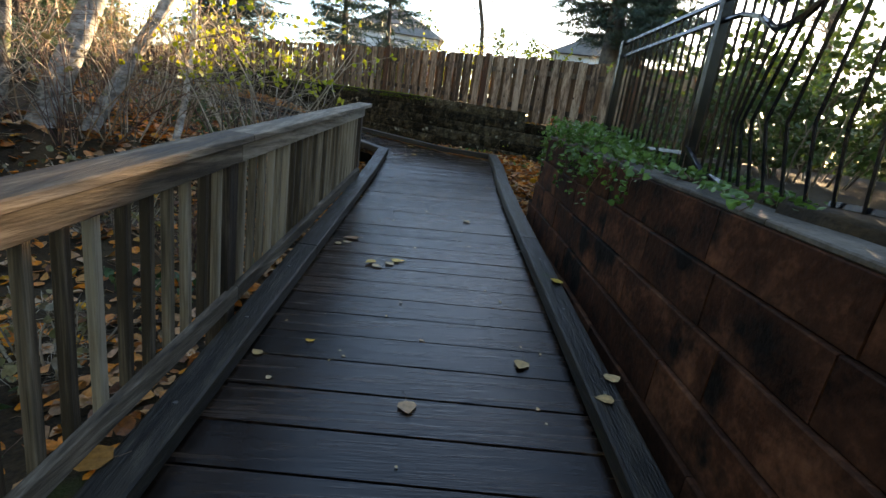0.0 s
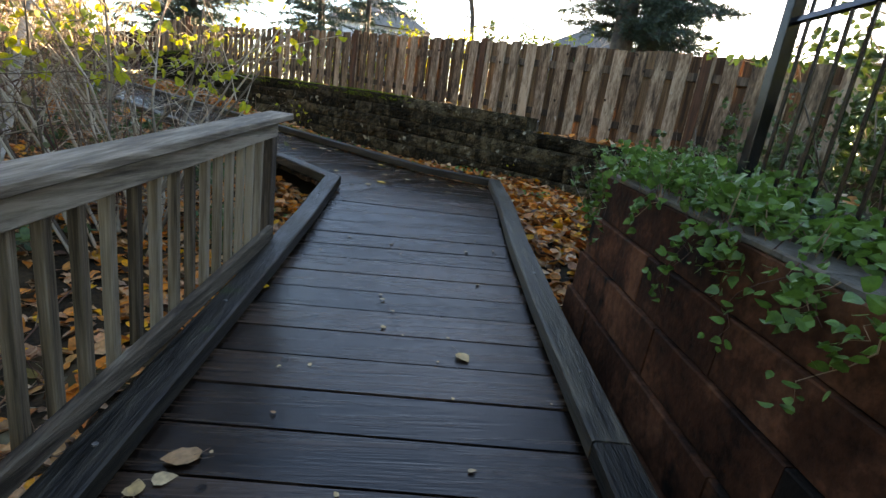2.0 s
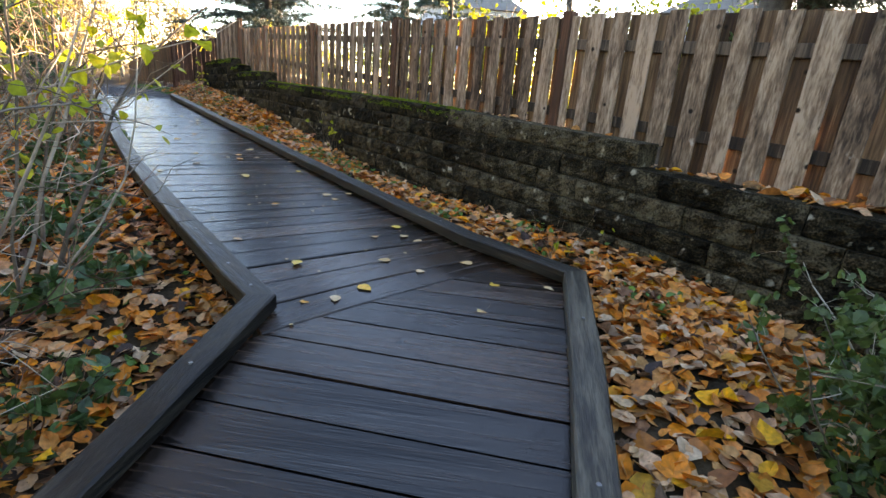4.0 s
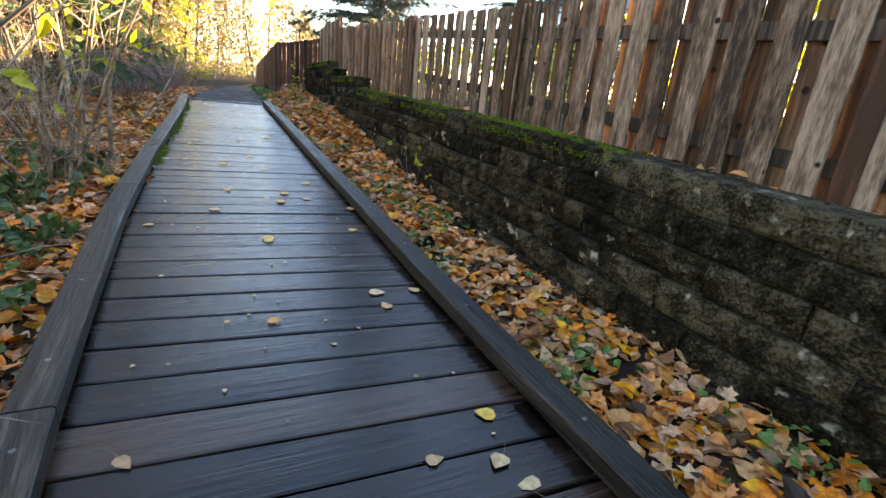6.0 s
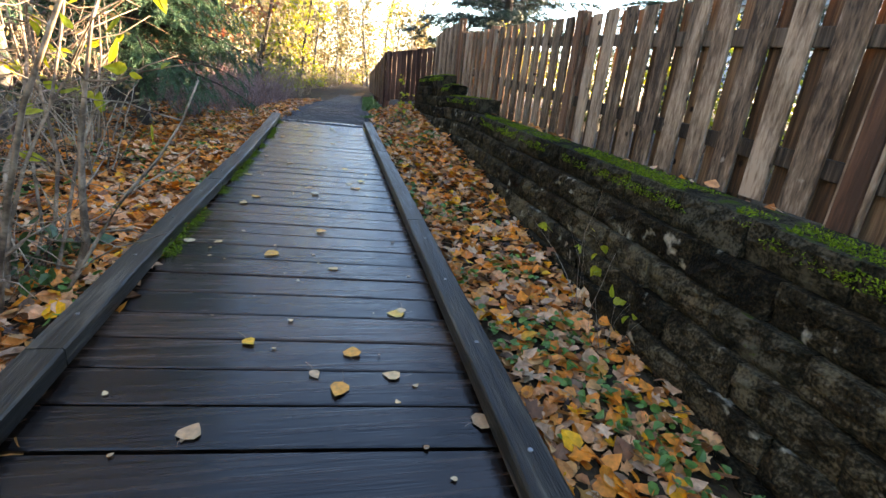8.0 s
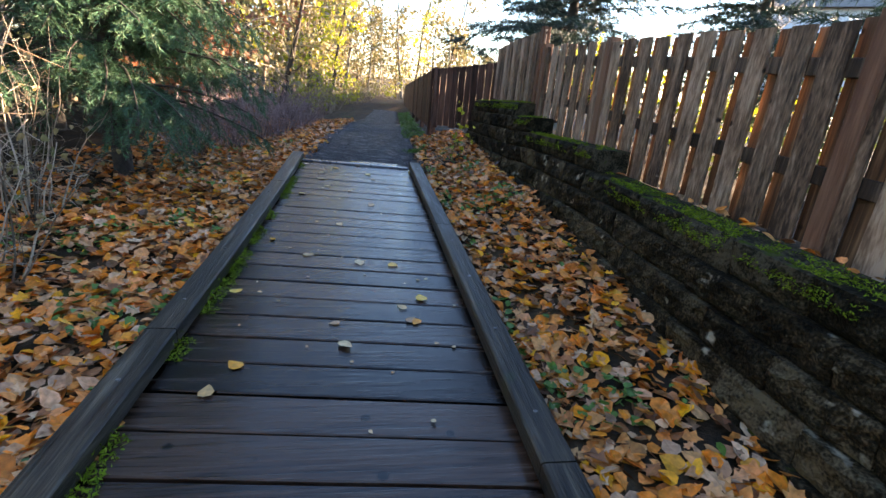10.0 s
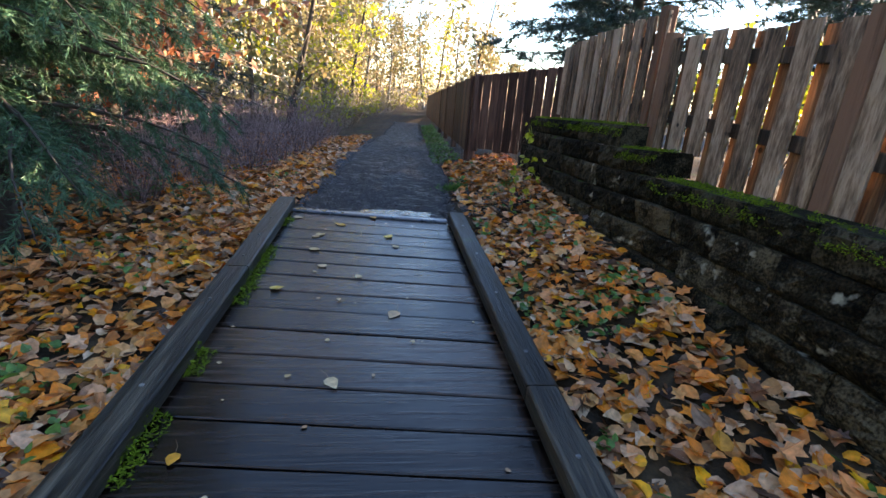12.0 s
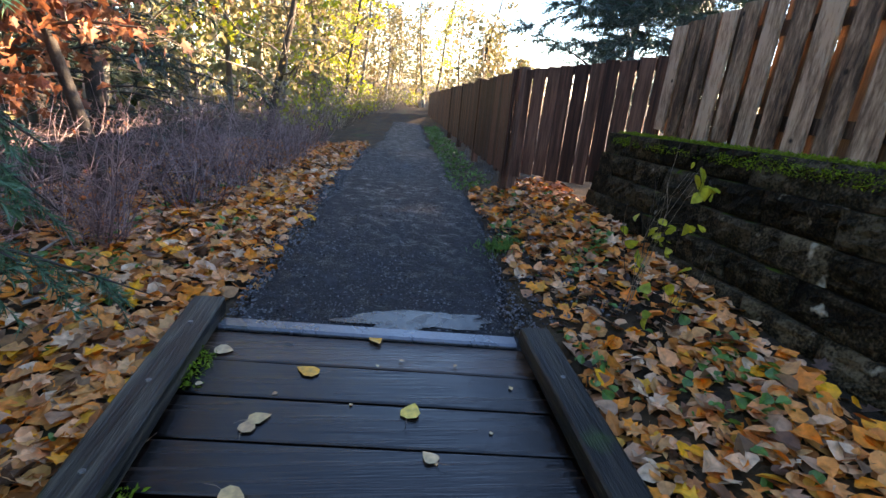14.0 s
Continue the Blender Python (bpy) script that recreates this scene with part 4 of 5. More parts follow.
def left_bank(rng):
    s, n = rng.uniform(-0.6, 17), -0.13 - rng.random() ** 1.3 * 2.6
    w = (1.0 if n > -1.5 else 0.45) * (0.8 + 0.2 * smooth(3.0, 6.5, s)) * (1 if s < 12 else 0.8)
    if s > 9.5:
        n += 0.30 * smooth(9.5, 10.0, s) * rng.random()
    return *PV(s, n), w * (0.6 + 0.6 * noise.noise((s * 1.1, n * 1.7, 2)))


def right_strip(rng):
    s, n = rng.uniform(-2.4, 12.4), 1.63 + rng.random() * 0.86
    if s > 9.3:
        n = 1.66 + rng.random() ** 0.8 * 1.0
    return *PV(s, n), (0.75 + 0.5 * noise.noise((s * 1.3, n * 2, 8))) * (1 if n < 2.35 or s > 11 else 0.7)


def under_rail(rng):
    x, y = -1.22 - rng.random() ** 1.2 * 3.5, rng.uniform(-1, 7.2)
    return x, y, 0.8


def wall_end(rng):
    x, y = rng.uniform(0.88, 2.6), rng.uniform(5.0, 8.2)
    return x, y, 1.0 if y > 5.2 + 0.3 * (x - 1) else 0.2


def trench(rng):
    return rng.uniform(0.86, 1.0), rng.uniform(2.0, 5.4), 0.7


litter("fallen_leaves", "thick carpet of brown, orange and yellow fallen leaves on the bank", 16500, left_bank, 0.09, 1)
litter("fallen_leaves", "lobed brown and orange leaves among the carpet on the bank", 4600, left_bank, 0.105, 11, lift=0.045, tmpl=(OAK, OAK_F))
litter("fallen_leaves", "lobed fallen leaves between the kerb and the block wall", 1700, right_strip, 0.10, 12, lift=0.045, tmpl=(OAK, OAK_F))
litter("fallen_leaves", "brown and orange fallen leaves between the kerb and the block wall", 8200, right_strip, 0.085, 2)
litter("fallen_leaves", "dull fallen leaves on the low ground behind the railing", 3400, under_rail, 0.10, 3)
litter("fallen_leaves", "pale brown fallen leaves heaped at the end of the red wall", 2400, wall_end, 0.10, 4)
litter("fallen_leaves", "a few fallen leaves in the gap beside the kerb", 90, trench, 0.09, 5)


def wall_ledge(rng):
    s = rng.uniform(-2.0, 8.8)
    return *PV(s, rng.uniform(2.68, 2.8)), 1.0 if noise.noise((s * 1.2, 0, 5)) > -0.05 else 0.15


litter("fallen_leaves", "fallen leaves and needles lodged along the top of the block wall", 260, wall_ledge, 0.075, 6, lift=0.05)


def weeds(rng):
    if rng.random() < 0.5:
        s, n = rng.uniform(-1, 12), 1.66 + rng.random() * 0.7
    else:
        s, n = rng.uniform(0, 13), -0.2 - rng.random() * 1.6
    k = noise.noise((s * 1.6, n * 2.2, 15))
    return *PV(s, n), 1.0 if k > 0.18 else 0.04


litter("low_weeds", "small fresh green weeds growing through the leaves", 2800, weeds, 0.05, 7, lift=0.07, tilt=0.9, material=M_weed)


def path_verge(rng):
    s = rng.uniform(12.5, 24)
    return *PV(s, 1.5 + rng.random() * 0.45), 1.0


litter("verge_grass", "mossy green verge between the footpath and the dark fence", 2200, path_verge, 0.07, 8, lift=0.05, tilt=1.3, material=M_weed, tmpl=(LANCE, LANCE_F))

# ---- single leaves on the deck ----
GOLD_AT = [(-0.59, 2.15), (-0.41, 3.24), (-0.30, 3.27), (-0.77, 4.88), (-0.88, 7.53), (-0.65, 7.06), (-0.46, 8.50), (-0.42, 7.35), (0.37, 7.57), (-2.34, 9.46), (-1.62, 8.58), (-2.29, 9.38), (-2.87, 10.18), (-2.02, 9.90), (-3.05, 10.80), (-3.41, 10.10), (-2.97, 10.33), (-4.13, 10.83), (-4.28, 11.28), (-5.19, 11.45), (-6.51, 12.50), (-5.89, 11.80), (-5.89, 11.69), (-5.61, 12.84), (-5.07, 12.59), (-4.94, 12.40), (-7.44, 13.41), (-8.12, 14.52), (-8.19, 14.88), (-7.69, 14.59)]
PALE_AT = [(-0.78, 2.02), (-0.08, 1.75), (-0.32, 3.19), (-0.62, 3.67), (-0.42, 3.17), (-0.72, 3.52), (0.47, 2.10), (-0.70, 3.57), (-0.60, 3.66), (0.27, 4.34), (-0.74, 3.51), (-0.35, 7.78), (-1.43, 7.71), (-0.25, 8.22), (-0.38, 8.32), (-0.60, 8.16), (0.19, 7.92), (0.66, 7.65), (0.14, 7.20), (0.34, 7.27), (-0.15, 7.66), (-1.20, 9.02), (-0.50, 7.19), (-2.33, 10.34), (-2.72, 10.37), (-3.02, 10.15), (-3.03, 9.60), (-3.08, 9.15), (-1.39, 9.12), (-1.16, 9.29), (-3.10, 10.84), (-4.65, 10.50), (-3.69, 10.94), (-5.06, 11.92), (-5.11, 11.24), (-4.51, 10.68), (-6.11, 12.47), (-5.07, 12.44), (-5.79, 12.72), (-4.96, 12.33), (-5.21, 12.05), (-7.85, 13.98), (-7.23, 13.92), (-6.76, 13.79), (-8.06, 14.18), (-7.51, 13.87), (-6.51, 13.13), (-8.02, 14.14), (-8.18, 13.89), (-8.55, 14.31), (-7.48, 14.51)]


def deck_leaf(x, y, material, label, size, k):
    n = 1
    ob = leaves("fallen_leaf", np.zeros((1, 3)), [size], rots(1, 0.10, np.array([k * 2.399])), HEART, HEART_F, material, 0.07)
    st = Sticks()
    a = k * 2.399
    st.add([(0, 0, 0.004), (0.02 * math.sin(a), -0.02 * math.cos(a), 0.008), (0.05 * math.sin(a + 0.3), -0.05 * math.cos(a + 0.3), 0.015)], 0.0014, 0.0008)
    st.make("stalk", M_rtwig, ob)
    ob.location = (x, y, zdeck(x, y) + 0.009)
    return tagged(ob, label, "leaf", "leaves on the deck")


for k, (x, y) in enumerate(GOLD_AT):
    deck_leaf(x, y, M_gold, "wet golden fallen leaf lying on the deck", 0.07 + 0.04 * ((k * 7) % 5) / 5, k)
for k, (x, y) in enumerate(PALE_AT):
    deck_leaf(x, y, M_pale, "pale dried fallen leaf lying on the deck", 0.065 + 0.04 * ((k * 3) % 5) / 5, k + 3)
for k, (x, y) in enumerate([(0.8, 2.9), (0.78, 1.85), (0.77, 1.7)]):
    o = deck_leaf(x, y, M_gold if k == 0 else M_pale, "fallen leaf lying on top of the timber kerb", 0.09, k + 9)
    o.location.z = zdeck(x, y) + KT + 0.006
o = deck_leaf(-0.97, 1.25, M_litter, "large curled brown leaf on the timber kerb", 0.16, 40)
o.location.z = zdeck(-0.9, 1.25) + KT + 0.01
specks = []
rng = random.Random(31)
for _ in range(170):
    if rng.random() < 0.4:
        x, y = rng.uniform(-0.75, 0.75), rng.uniform(-0.5, 7.0)
    else:
        x, y = PV(rng.uniform(0, 9.3), rng.uniform(0.05, 1.4))
    specks.append((x, y, zdeck(x, y) + 0.006))
ob = leaves("leaf_scraps", specks, NR.uniform(0.012, 0.035, len(specks)), rots(len(specks), 0.2), HEART, HEART_F, M_pale, 0.3)
tagged(ob, "small scraps of leaf and seed scattered on the wet boards", "leaves", kind="stuff")

# ---- left bank: shrubs and trees ----
Y_LAB = "slender shrub with thin bare stems and sparse yellow-green leaves"
shrub("shrub", -2.15, 5.9, 2.3, 1.1, 16, 21, Y_LAB, M_twig, M_yellow, 300, 0.075, rad=0.015, sub=7, lean=(-0.02, 0.08), leaf_lo=0.5)
shrub("shrub", -2.6, 6.9, 2.6, 1.4, 16, 22, Y_LAB, M_twig, M_yellow, 260, 0.075, rad=0.014, sub=7, leaf_lo=0.4)
x, y = P2(4.75, -0.75)
shrub("shrub", x, y, 2.3, 1.0, 17, 23, "leaning shrub with peeling stems and large yellow-green leaves", M_ptan, M_yellow, 130, 0.13, tmpl=(LEAF, LEAF_F), rad=0.019, sub=6, lean=(0.0, 0.08), leaf_lo=0.3)
for k, (s, n, h, sp, st_) in enumerate(((0.6, -1.6, 1.5, 1.1, 26), (2.2, -1.9, 1.7, 1.2, 26), (3.8, -1.7, 1.6, 1.1, 26), (5.3, -1.9, 1.9, 1.2, 26), (6.4, -1.5, 1.3, 0.9, 24), (7.6, -1.9, 1.6, 1.0, 22), (1.2, -3.4, 2.4, 1.8, 26), (3.6, -3.8, 2.6, 1.8, 26), (6.2, -3.6, 2.8, 1.8, 26), (8.6, -3.9, 2.6, 1.8, 26))):
    x, y = PV(s, n)
    shrub("thicket_shrub", x, y, h, sp, st_, 40 + k, "tangled bare brown twigs of a thicket with a few yellow leaves", M_rtwig if k % 3 == 0 else M_twig, M_autumn, 110 if k > 1 else 60, 0.06, rad=0.009, sub=5, group="thicket", droop=0.04)
for k, (x, y, h, sp) in enumerate(((-2.1, 2.4, 0.6, 0.8), (-2.4, 0.9, 0.6, 0.9), (-2.9, 4.3, 0.8, 1.0), (-3.6, 2.6, 0.8, 1.2), (-3.9, 5.9, 2.2, 1.6), (-4.6, 7.6, 2.3, 1.6), (-4.8, 4.2, 2.6, 1.8), (-2.0, 3.9, 0.9, 0.8), (-5.5, 2.5, 2.8, 2.0))):
    shrub("thicket_shrub", x, y, h, sp, 26, 60 + k, "tangled bare brown twigs of a thicket with a few yellow leaves", M_rtwig if k % 2 else M_twig, M_autumn, 130, 0.06, rad=0.009, sub=5, group="thicket", droop=0.04)
for k, (s, n, sp, cnt) in enumerate(((0.9, -0.7, 0.55, 220), (1.8, -0.8, 0.6, 260), (2.6, -0.75, 0.55, 240), (3.4, -0.85, 0.5, 200), (4.3, -0.8, 0.45, 120), (0.1, -1.1, 0.55, 160), (1.4, -1.5, 0.6, 200), (2.6, -1.6, 0.6, 200), (10.1, -1.5, 0.5, 60))):
    x, y = PV(s, n)
    shrub("bramble", x, y, 0.45, sp, 12, 80 + k, "low bramble with dark green leaves and thin red stems", M_rtwig, M_green, cnt, 0.085, rad=0.005, sub=3, group="brambles", droop=0.08, leaf_lo=0.1)
for k, (x, y) in enumerate(((-1.6, 6.2), (-1.9, 1.6), (-1.7, 3.2), (-2.5, 5.6))):
    shrub("bramble", x, y, 0.5, 0.5, 10, 95 + k, "low bramble with dark green leaves and thin red stems", M_rtwig, M_green, 60, 0.085, rad=0.005, sub=3, group="brambles", droop=0.08, leaf_lo=0.1)
# purple-grey shrub beside the gravel path
for k, (s, n, h, sp) in enumerate(((10.0, -1.5, 0.9, 0.6), (10.7, -1.15, 0.95, 0.6), (11.1, -1.8, 1.1, 0.8), (11.7, -1.0, 1.0, 0.7), (12.6, -0.95, 1.05, 0.75), (13.6, -0.9, 1.05, 0.75), (14.7, -0.9, 1.1, 0.8), (12.2, -1.8, 1.2, 0.9), (13.9, -1.8, 1.25, 0.9), (16.0, -1.0, 1.2, 0.9))):
    x, y = PV(s, n)
    shrub("twiggy_shrub", x, y, h, sp, 46, 120 + k, "dense leafless shrub of fine purple-grey twigs beside the footpath", M_ptwig, M_oak, 14, 0.05, rad=0.006, sub=6, group="twiggy shrubs", droop=0.03)
# alder trunks
A_LAB = "leaning alder with pale mottled bark and moss"
for k, (x, y, z, h, r, ln) in enumerate(((-4.5, 5.3, -0.6, 7.5, 0.17, (0.0, 0.5)), (-4.25, 5.6, -0.55, 7.0, 0.10, (0.2, 0.5)), (-3.4, 6.2, -0.5, 5.5, 0.05, (0.0, 0.5)), (-5.2, 3.4, -0.6, 7.5, 0.10, (0.1, 0.1)), (-5.4, 6.0, -0.3, 7.5, 0.11, (0.05, 0.2)))):
    tree("alder", x, y, z, h, r, ln, 200 + k, A_LAB, M_pbark if k < 3 else M_bark, M_autumn, 260, 0.065, limbs=14, lo=0.45, reach=1.6, twigm=M_twig)
for k, (s, n, h, r, ln) in enumerate(((8.9, -3.1, 6.5, 0.085, (-0.15, 0.10)), (9.6, -3.3, 6.5, 0.09, (-0.22, 0.02)), (8.3, -2.9, 5.5, 0.06, (0.1, 0.1)), (7.4, -2.7, 6.5, 0.10, (0.02, 0.06)), (6.6, -2.9, 6.0, 0.075, (0.1, -0.05)), (5.2, -3.3, 6.5, 0.08, (-0.1, 0.2)), (10.4, -4.2, 7.0, 0.10, (0, 0)))):
    x, y = PV(s, n)
    tree("alder", x, y, zground(x, y) - 0.1, h, r, ln, 220 + k, A_LAB, M_bark, M_autumn, 160, 0.065, limbs=12, lo=0.35, reach=1.3, twigm=M_twig)
# near conifer with blue-green needles
x, y = P2(10.2, -1.8)
fa = math.atan2(NY, NX)
conifer("conifer", x, y, zground(x, y) - 0.1, 7.5, 0.10, 300, "young conifer with drooping blue-green needle branches", M_needle, 0.95, 4.2, 1.9, 130, 30, 56, 0.062, droop=0.4, face=(fa + 0.2, 1.5))
x, y = P2(6.6, -3.0)
conifer("conifer", x, y, zground(x, y) - 0.1, 7.0, 0.08, 302, "young conifer with blue-green needles behind the shrubs", M_needle, 0.5, 5.0, 1.7, 80, 22, 34, 0.075, droop=0.3)
x, y = PV(7.2, -3.9)
conifer("conifer", x, y, zground(x, y) - 0.1, 7.5, 0.09, 301, "shaded conifer with sparse green needle branches", M_needle, 1.0, 5.0, 2.4, 54, 20, 34, 0.075, droop=0.3)
for k, (s, n) in enumerate(((12.6, -4.0), (6.8, -5.4), (3.2, -5.6), (15.6, -5.2), (10.8, -6.4), (10.9, -3.7), (9.4, -4.9), (14.0, -3.2), (0.4, -6.2), (17.5, -6.0))):
    x, y = PV(s, n)
    conifer("conifer", x, y, zground(x, y) - 0.1, 8.5, 0.13, 305 + k, "shadowy green conifer deeper in the wood", M_dneedle, 0.3, 8.2, 2.4, 90, 16, 16, 0.14, droop=0.25)
# oak with rusty leaves
x, y = PV(11.7, -1.75)
tree("oak", x, y, zground(x, y) - 0.1, 4.2, 0.06, (0.10, -0.06), 310, "young oak holding rusty red-brown leaves", M_dbark, M_oak, 2200, 0.14, limbs=26, lo=0.28, reach=1.7, sub=6, tmpl=(OAK, OAK_F), up=0.15, twigm=M_twig)

# ---- trees along the footpath and far woods ----
for k, (s, n, h, r, ln, lm, cnt) in enumerate((
        (17.5, -2.2, 6.5, 0.09, (0.2, 0.1), M_autumn, 1500), (20.0, -2.6, 7.0, 0.10, (0.1, 0.1), M_yellow, 1800), (23.0, -2.4, 7.0, 0.10, (0.15, 0.05), M_autumn, 1800),
        (15.5, -4.2, 7.0, 0.10, (0.1, 0.0), M_autumn, 1400), (26.5, -2.0, 7.0, 0.11, (0.1, 0.1), M_yellow, 1800), (31.0, -1.8, 8.0, 0.12, (0, 0), M_autumn, 1800),
        (30.0, 4.2, 7.0, 0.11, (0, 0), M_autumn, 1500), (36.0, 1.8, 8.0, 0.12, (0, 0), M_autumn, 1800), (36.0, -4.0, 9.0, 0.12, (0, 0), M_yellow, 1800), (19.0, -5.5, 8.0, 0.12, (0, 0), M_yellow, 1500),
        (13.5, -5.5, 8.0, 0.11, (0, 0), M_autumn, 1300), (42.0, -1.0, 9.0, 0.12, (0, 0), M_autumn, 1800), (44.0, 3.0, 9.0, 0.12, (0, 0), M_yellow, 1600), (12.0, -7.0, 9.0, 0.12, (0, 0), M_fern, 1500), (8.0, -6.8, 8.0, 0.12, (0, 0), M_fern, 1500), (4.0, -6.5, 8.0, 0.12, (0, 0), M_autumn, 1400), (0.0, -7.0, 8.0, 0.12, (0, 0), M_autumn, 1400), (24, -6.5, 9.0, 0.12, (0, 0), M_fern, 1400))):
    x, y = PV(s, n)
    tree("woodland_tree", x, y, zground(x, y) - 0.15, h, r, ln, 400 + k, "thin woodland tree with sparse yellowing autumn leaves", M_bark if k % 2 else M_dbark, lm, cnt, 0.13, limbs=20, lo=0.15, reach=2.6, sub=5, twigm=M_twig, group="woodland trees")
for k, (s, n) in enumerate(((17.5, -1.5), (19.5, -1.7), (22, -1.5), (25, -1.6), (28, -1.0), (31, -0.5), (29, 2.9), (33, 2.6), (35, 1.0), (38, -0.3))):
    x, y = PV(s, n)
    shrub("woodland_shrub", x, y, 1.7, 1.3, 26, 440 + k, "twiggy roadside shrub with fading yellow-green leaves", M_twig, M_autumn if k % 2 else M_yellow, 350, 0.10, rad=0.010, sub=4, group="woodland shrubs")
# ---- behind the fences ----
x, y = PV(14.6, 5.6)
conifer("spruce", x, y, 0.9, 9.0, 0.16, 320, "dark blue-green spruce standing behind the fence", M_dneedle, 0.4, 8.6, 3.2, 150, 28, 24, 0.17, droop=0.16)
x, y = PV(12.5, 12.0)
conifer("spruce", x, y, 1.2, 9.0, 0.16, 321, "dark green spruce far behind the fence", M_dneedle, 0.4, 8.6, 2.8, 90, 16, 14, 0.26, droop=0.16)
for k, (px, py, h, re) in enumerate(((5.2, 17.0, 14.0, 3.3), (6.3, 17.9, 14.0, 3.0), (-6.0, 30.0, 10.0, 3.6), (-14.0, 33.0, 10.0, 3.2))):
    conifer("spruce", px, py, 1.0, h, 0.36 if k < 2 else 0.2, 330 + k, "tall dark conifer with bare lower trunk behind the fence", M_dneedle, 2.5 if k < 2 else 0.8, h - 0.4, re * 0.9, 200 if k < 2 else 110, 24, 18, 0.24, droop=0.1)
for k, (s, n, h, cnt) in enumerate(((23.0, 3.6, 1.6, 60), (20.5, 3.9, 1.5, 60), (26.0, 3.4, 1.8, 60))):
    x, y = PV(s, n)
    shrub("bare_hedge", x, y, h + 0.6, 1.2, 60, 340 + k, "pale tan hedge of bare upright twigs behind the dark fence", M_rail, M_autumn, cnt, 0.06, rad=0.009, sub=4, group="hedges")
for k, (s, n, h) in enumerate(((18.0, 3.2, 1.3), (22.0, 3.0, 1.2), (25, 2.9, 1.2))):
    x, y = PV(s, n)
    shrub("evergreen_hedge", x, y, h, 0.8, 26, 350 + k, "dark evergreen shrub rising behind the dark fence", M_twig, M_fern, 900, 0.08, rad=0.008, sub=4, group="hedges")
for k in range(9):
    s = -1.0 + k * 1.25
    x, y = PV(s, 3.9 + 0.4 * (k % 2))
    shrub("garden_shrub", x, y, 1.15, 0.9, 16, 360 + k, "sunlit yellow-green garden shrub behind the picket fence", M_twig, M_yellow if k % 3 else M_fern, 800, 0.055, rad=0.008, sub=4, group="garden shrubs", leaf_lo=0.05)
for k, (x, y, h) in enumerate(((2.6, 4.8, 1.4), (2.5, 3.4, 1.2), (2.9, 2.2, 1.5), (2.6, 0.8, 1.3), (3.8, 3.8, 1.9), (4.2, 1.8, 1.9), (2.4, 5.8, 1.2), (3.2, 6.6, 1.4), (4.6, 5.6, 2.0), (2.0, 6.6, 0.9))):
    shrub("garden_shrub", x, y, h, 1.0, 18, 380 + k, "leafy green shrub glowing in low sun behind the iron fence", M_twig, M_garden, 3400, 0.05, rad=0.008, sub=6, group="garden shrubs", leaf_lo=0.0)
for k, (x, y, h) in enumerate(((5.6, 1.0, 2.3), (5.8, 2.8, 2.4), (6.0, 4.4, 2.3), (6.2, 6.2, 2.4), (5.4, 7.8, 2.0), (4.0, 7.9, 1.6))):
    shrub("garden_shrub", x, y, h, 1.3, 22, 560 + k, "tall dense green garden shrub well behind the iron fence", M_twig, M_garden, 2600, 0.085, rad=0.01, sub=6, group="garden shrubs", leaf_lo=0.0)
for k, (x, y, h) in enumerate(((9.0, 12.0, 9), (6.5, 20.0, 9), (1.5, 22.0, 9), (-6.0, 30.0, 10), (13.0, 6.0, 9))):
    tree("bare_tree", x, y, 0.8, h, 0.13, (0, 0), 460 + k, "tall leafless tree with fine bare branches in the distance", M_dbark, None, 0, limbs=30, lo=0.2, reach=3.0, sub=8, twigm=M_twig, group="bare trees")


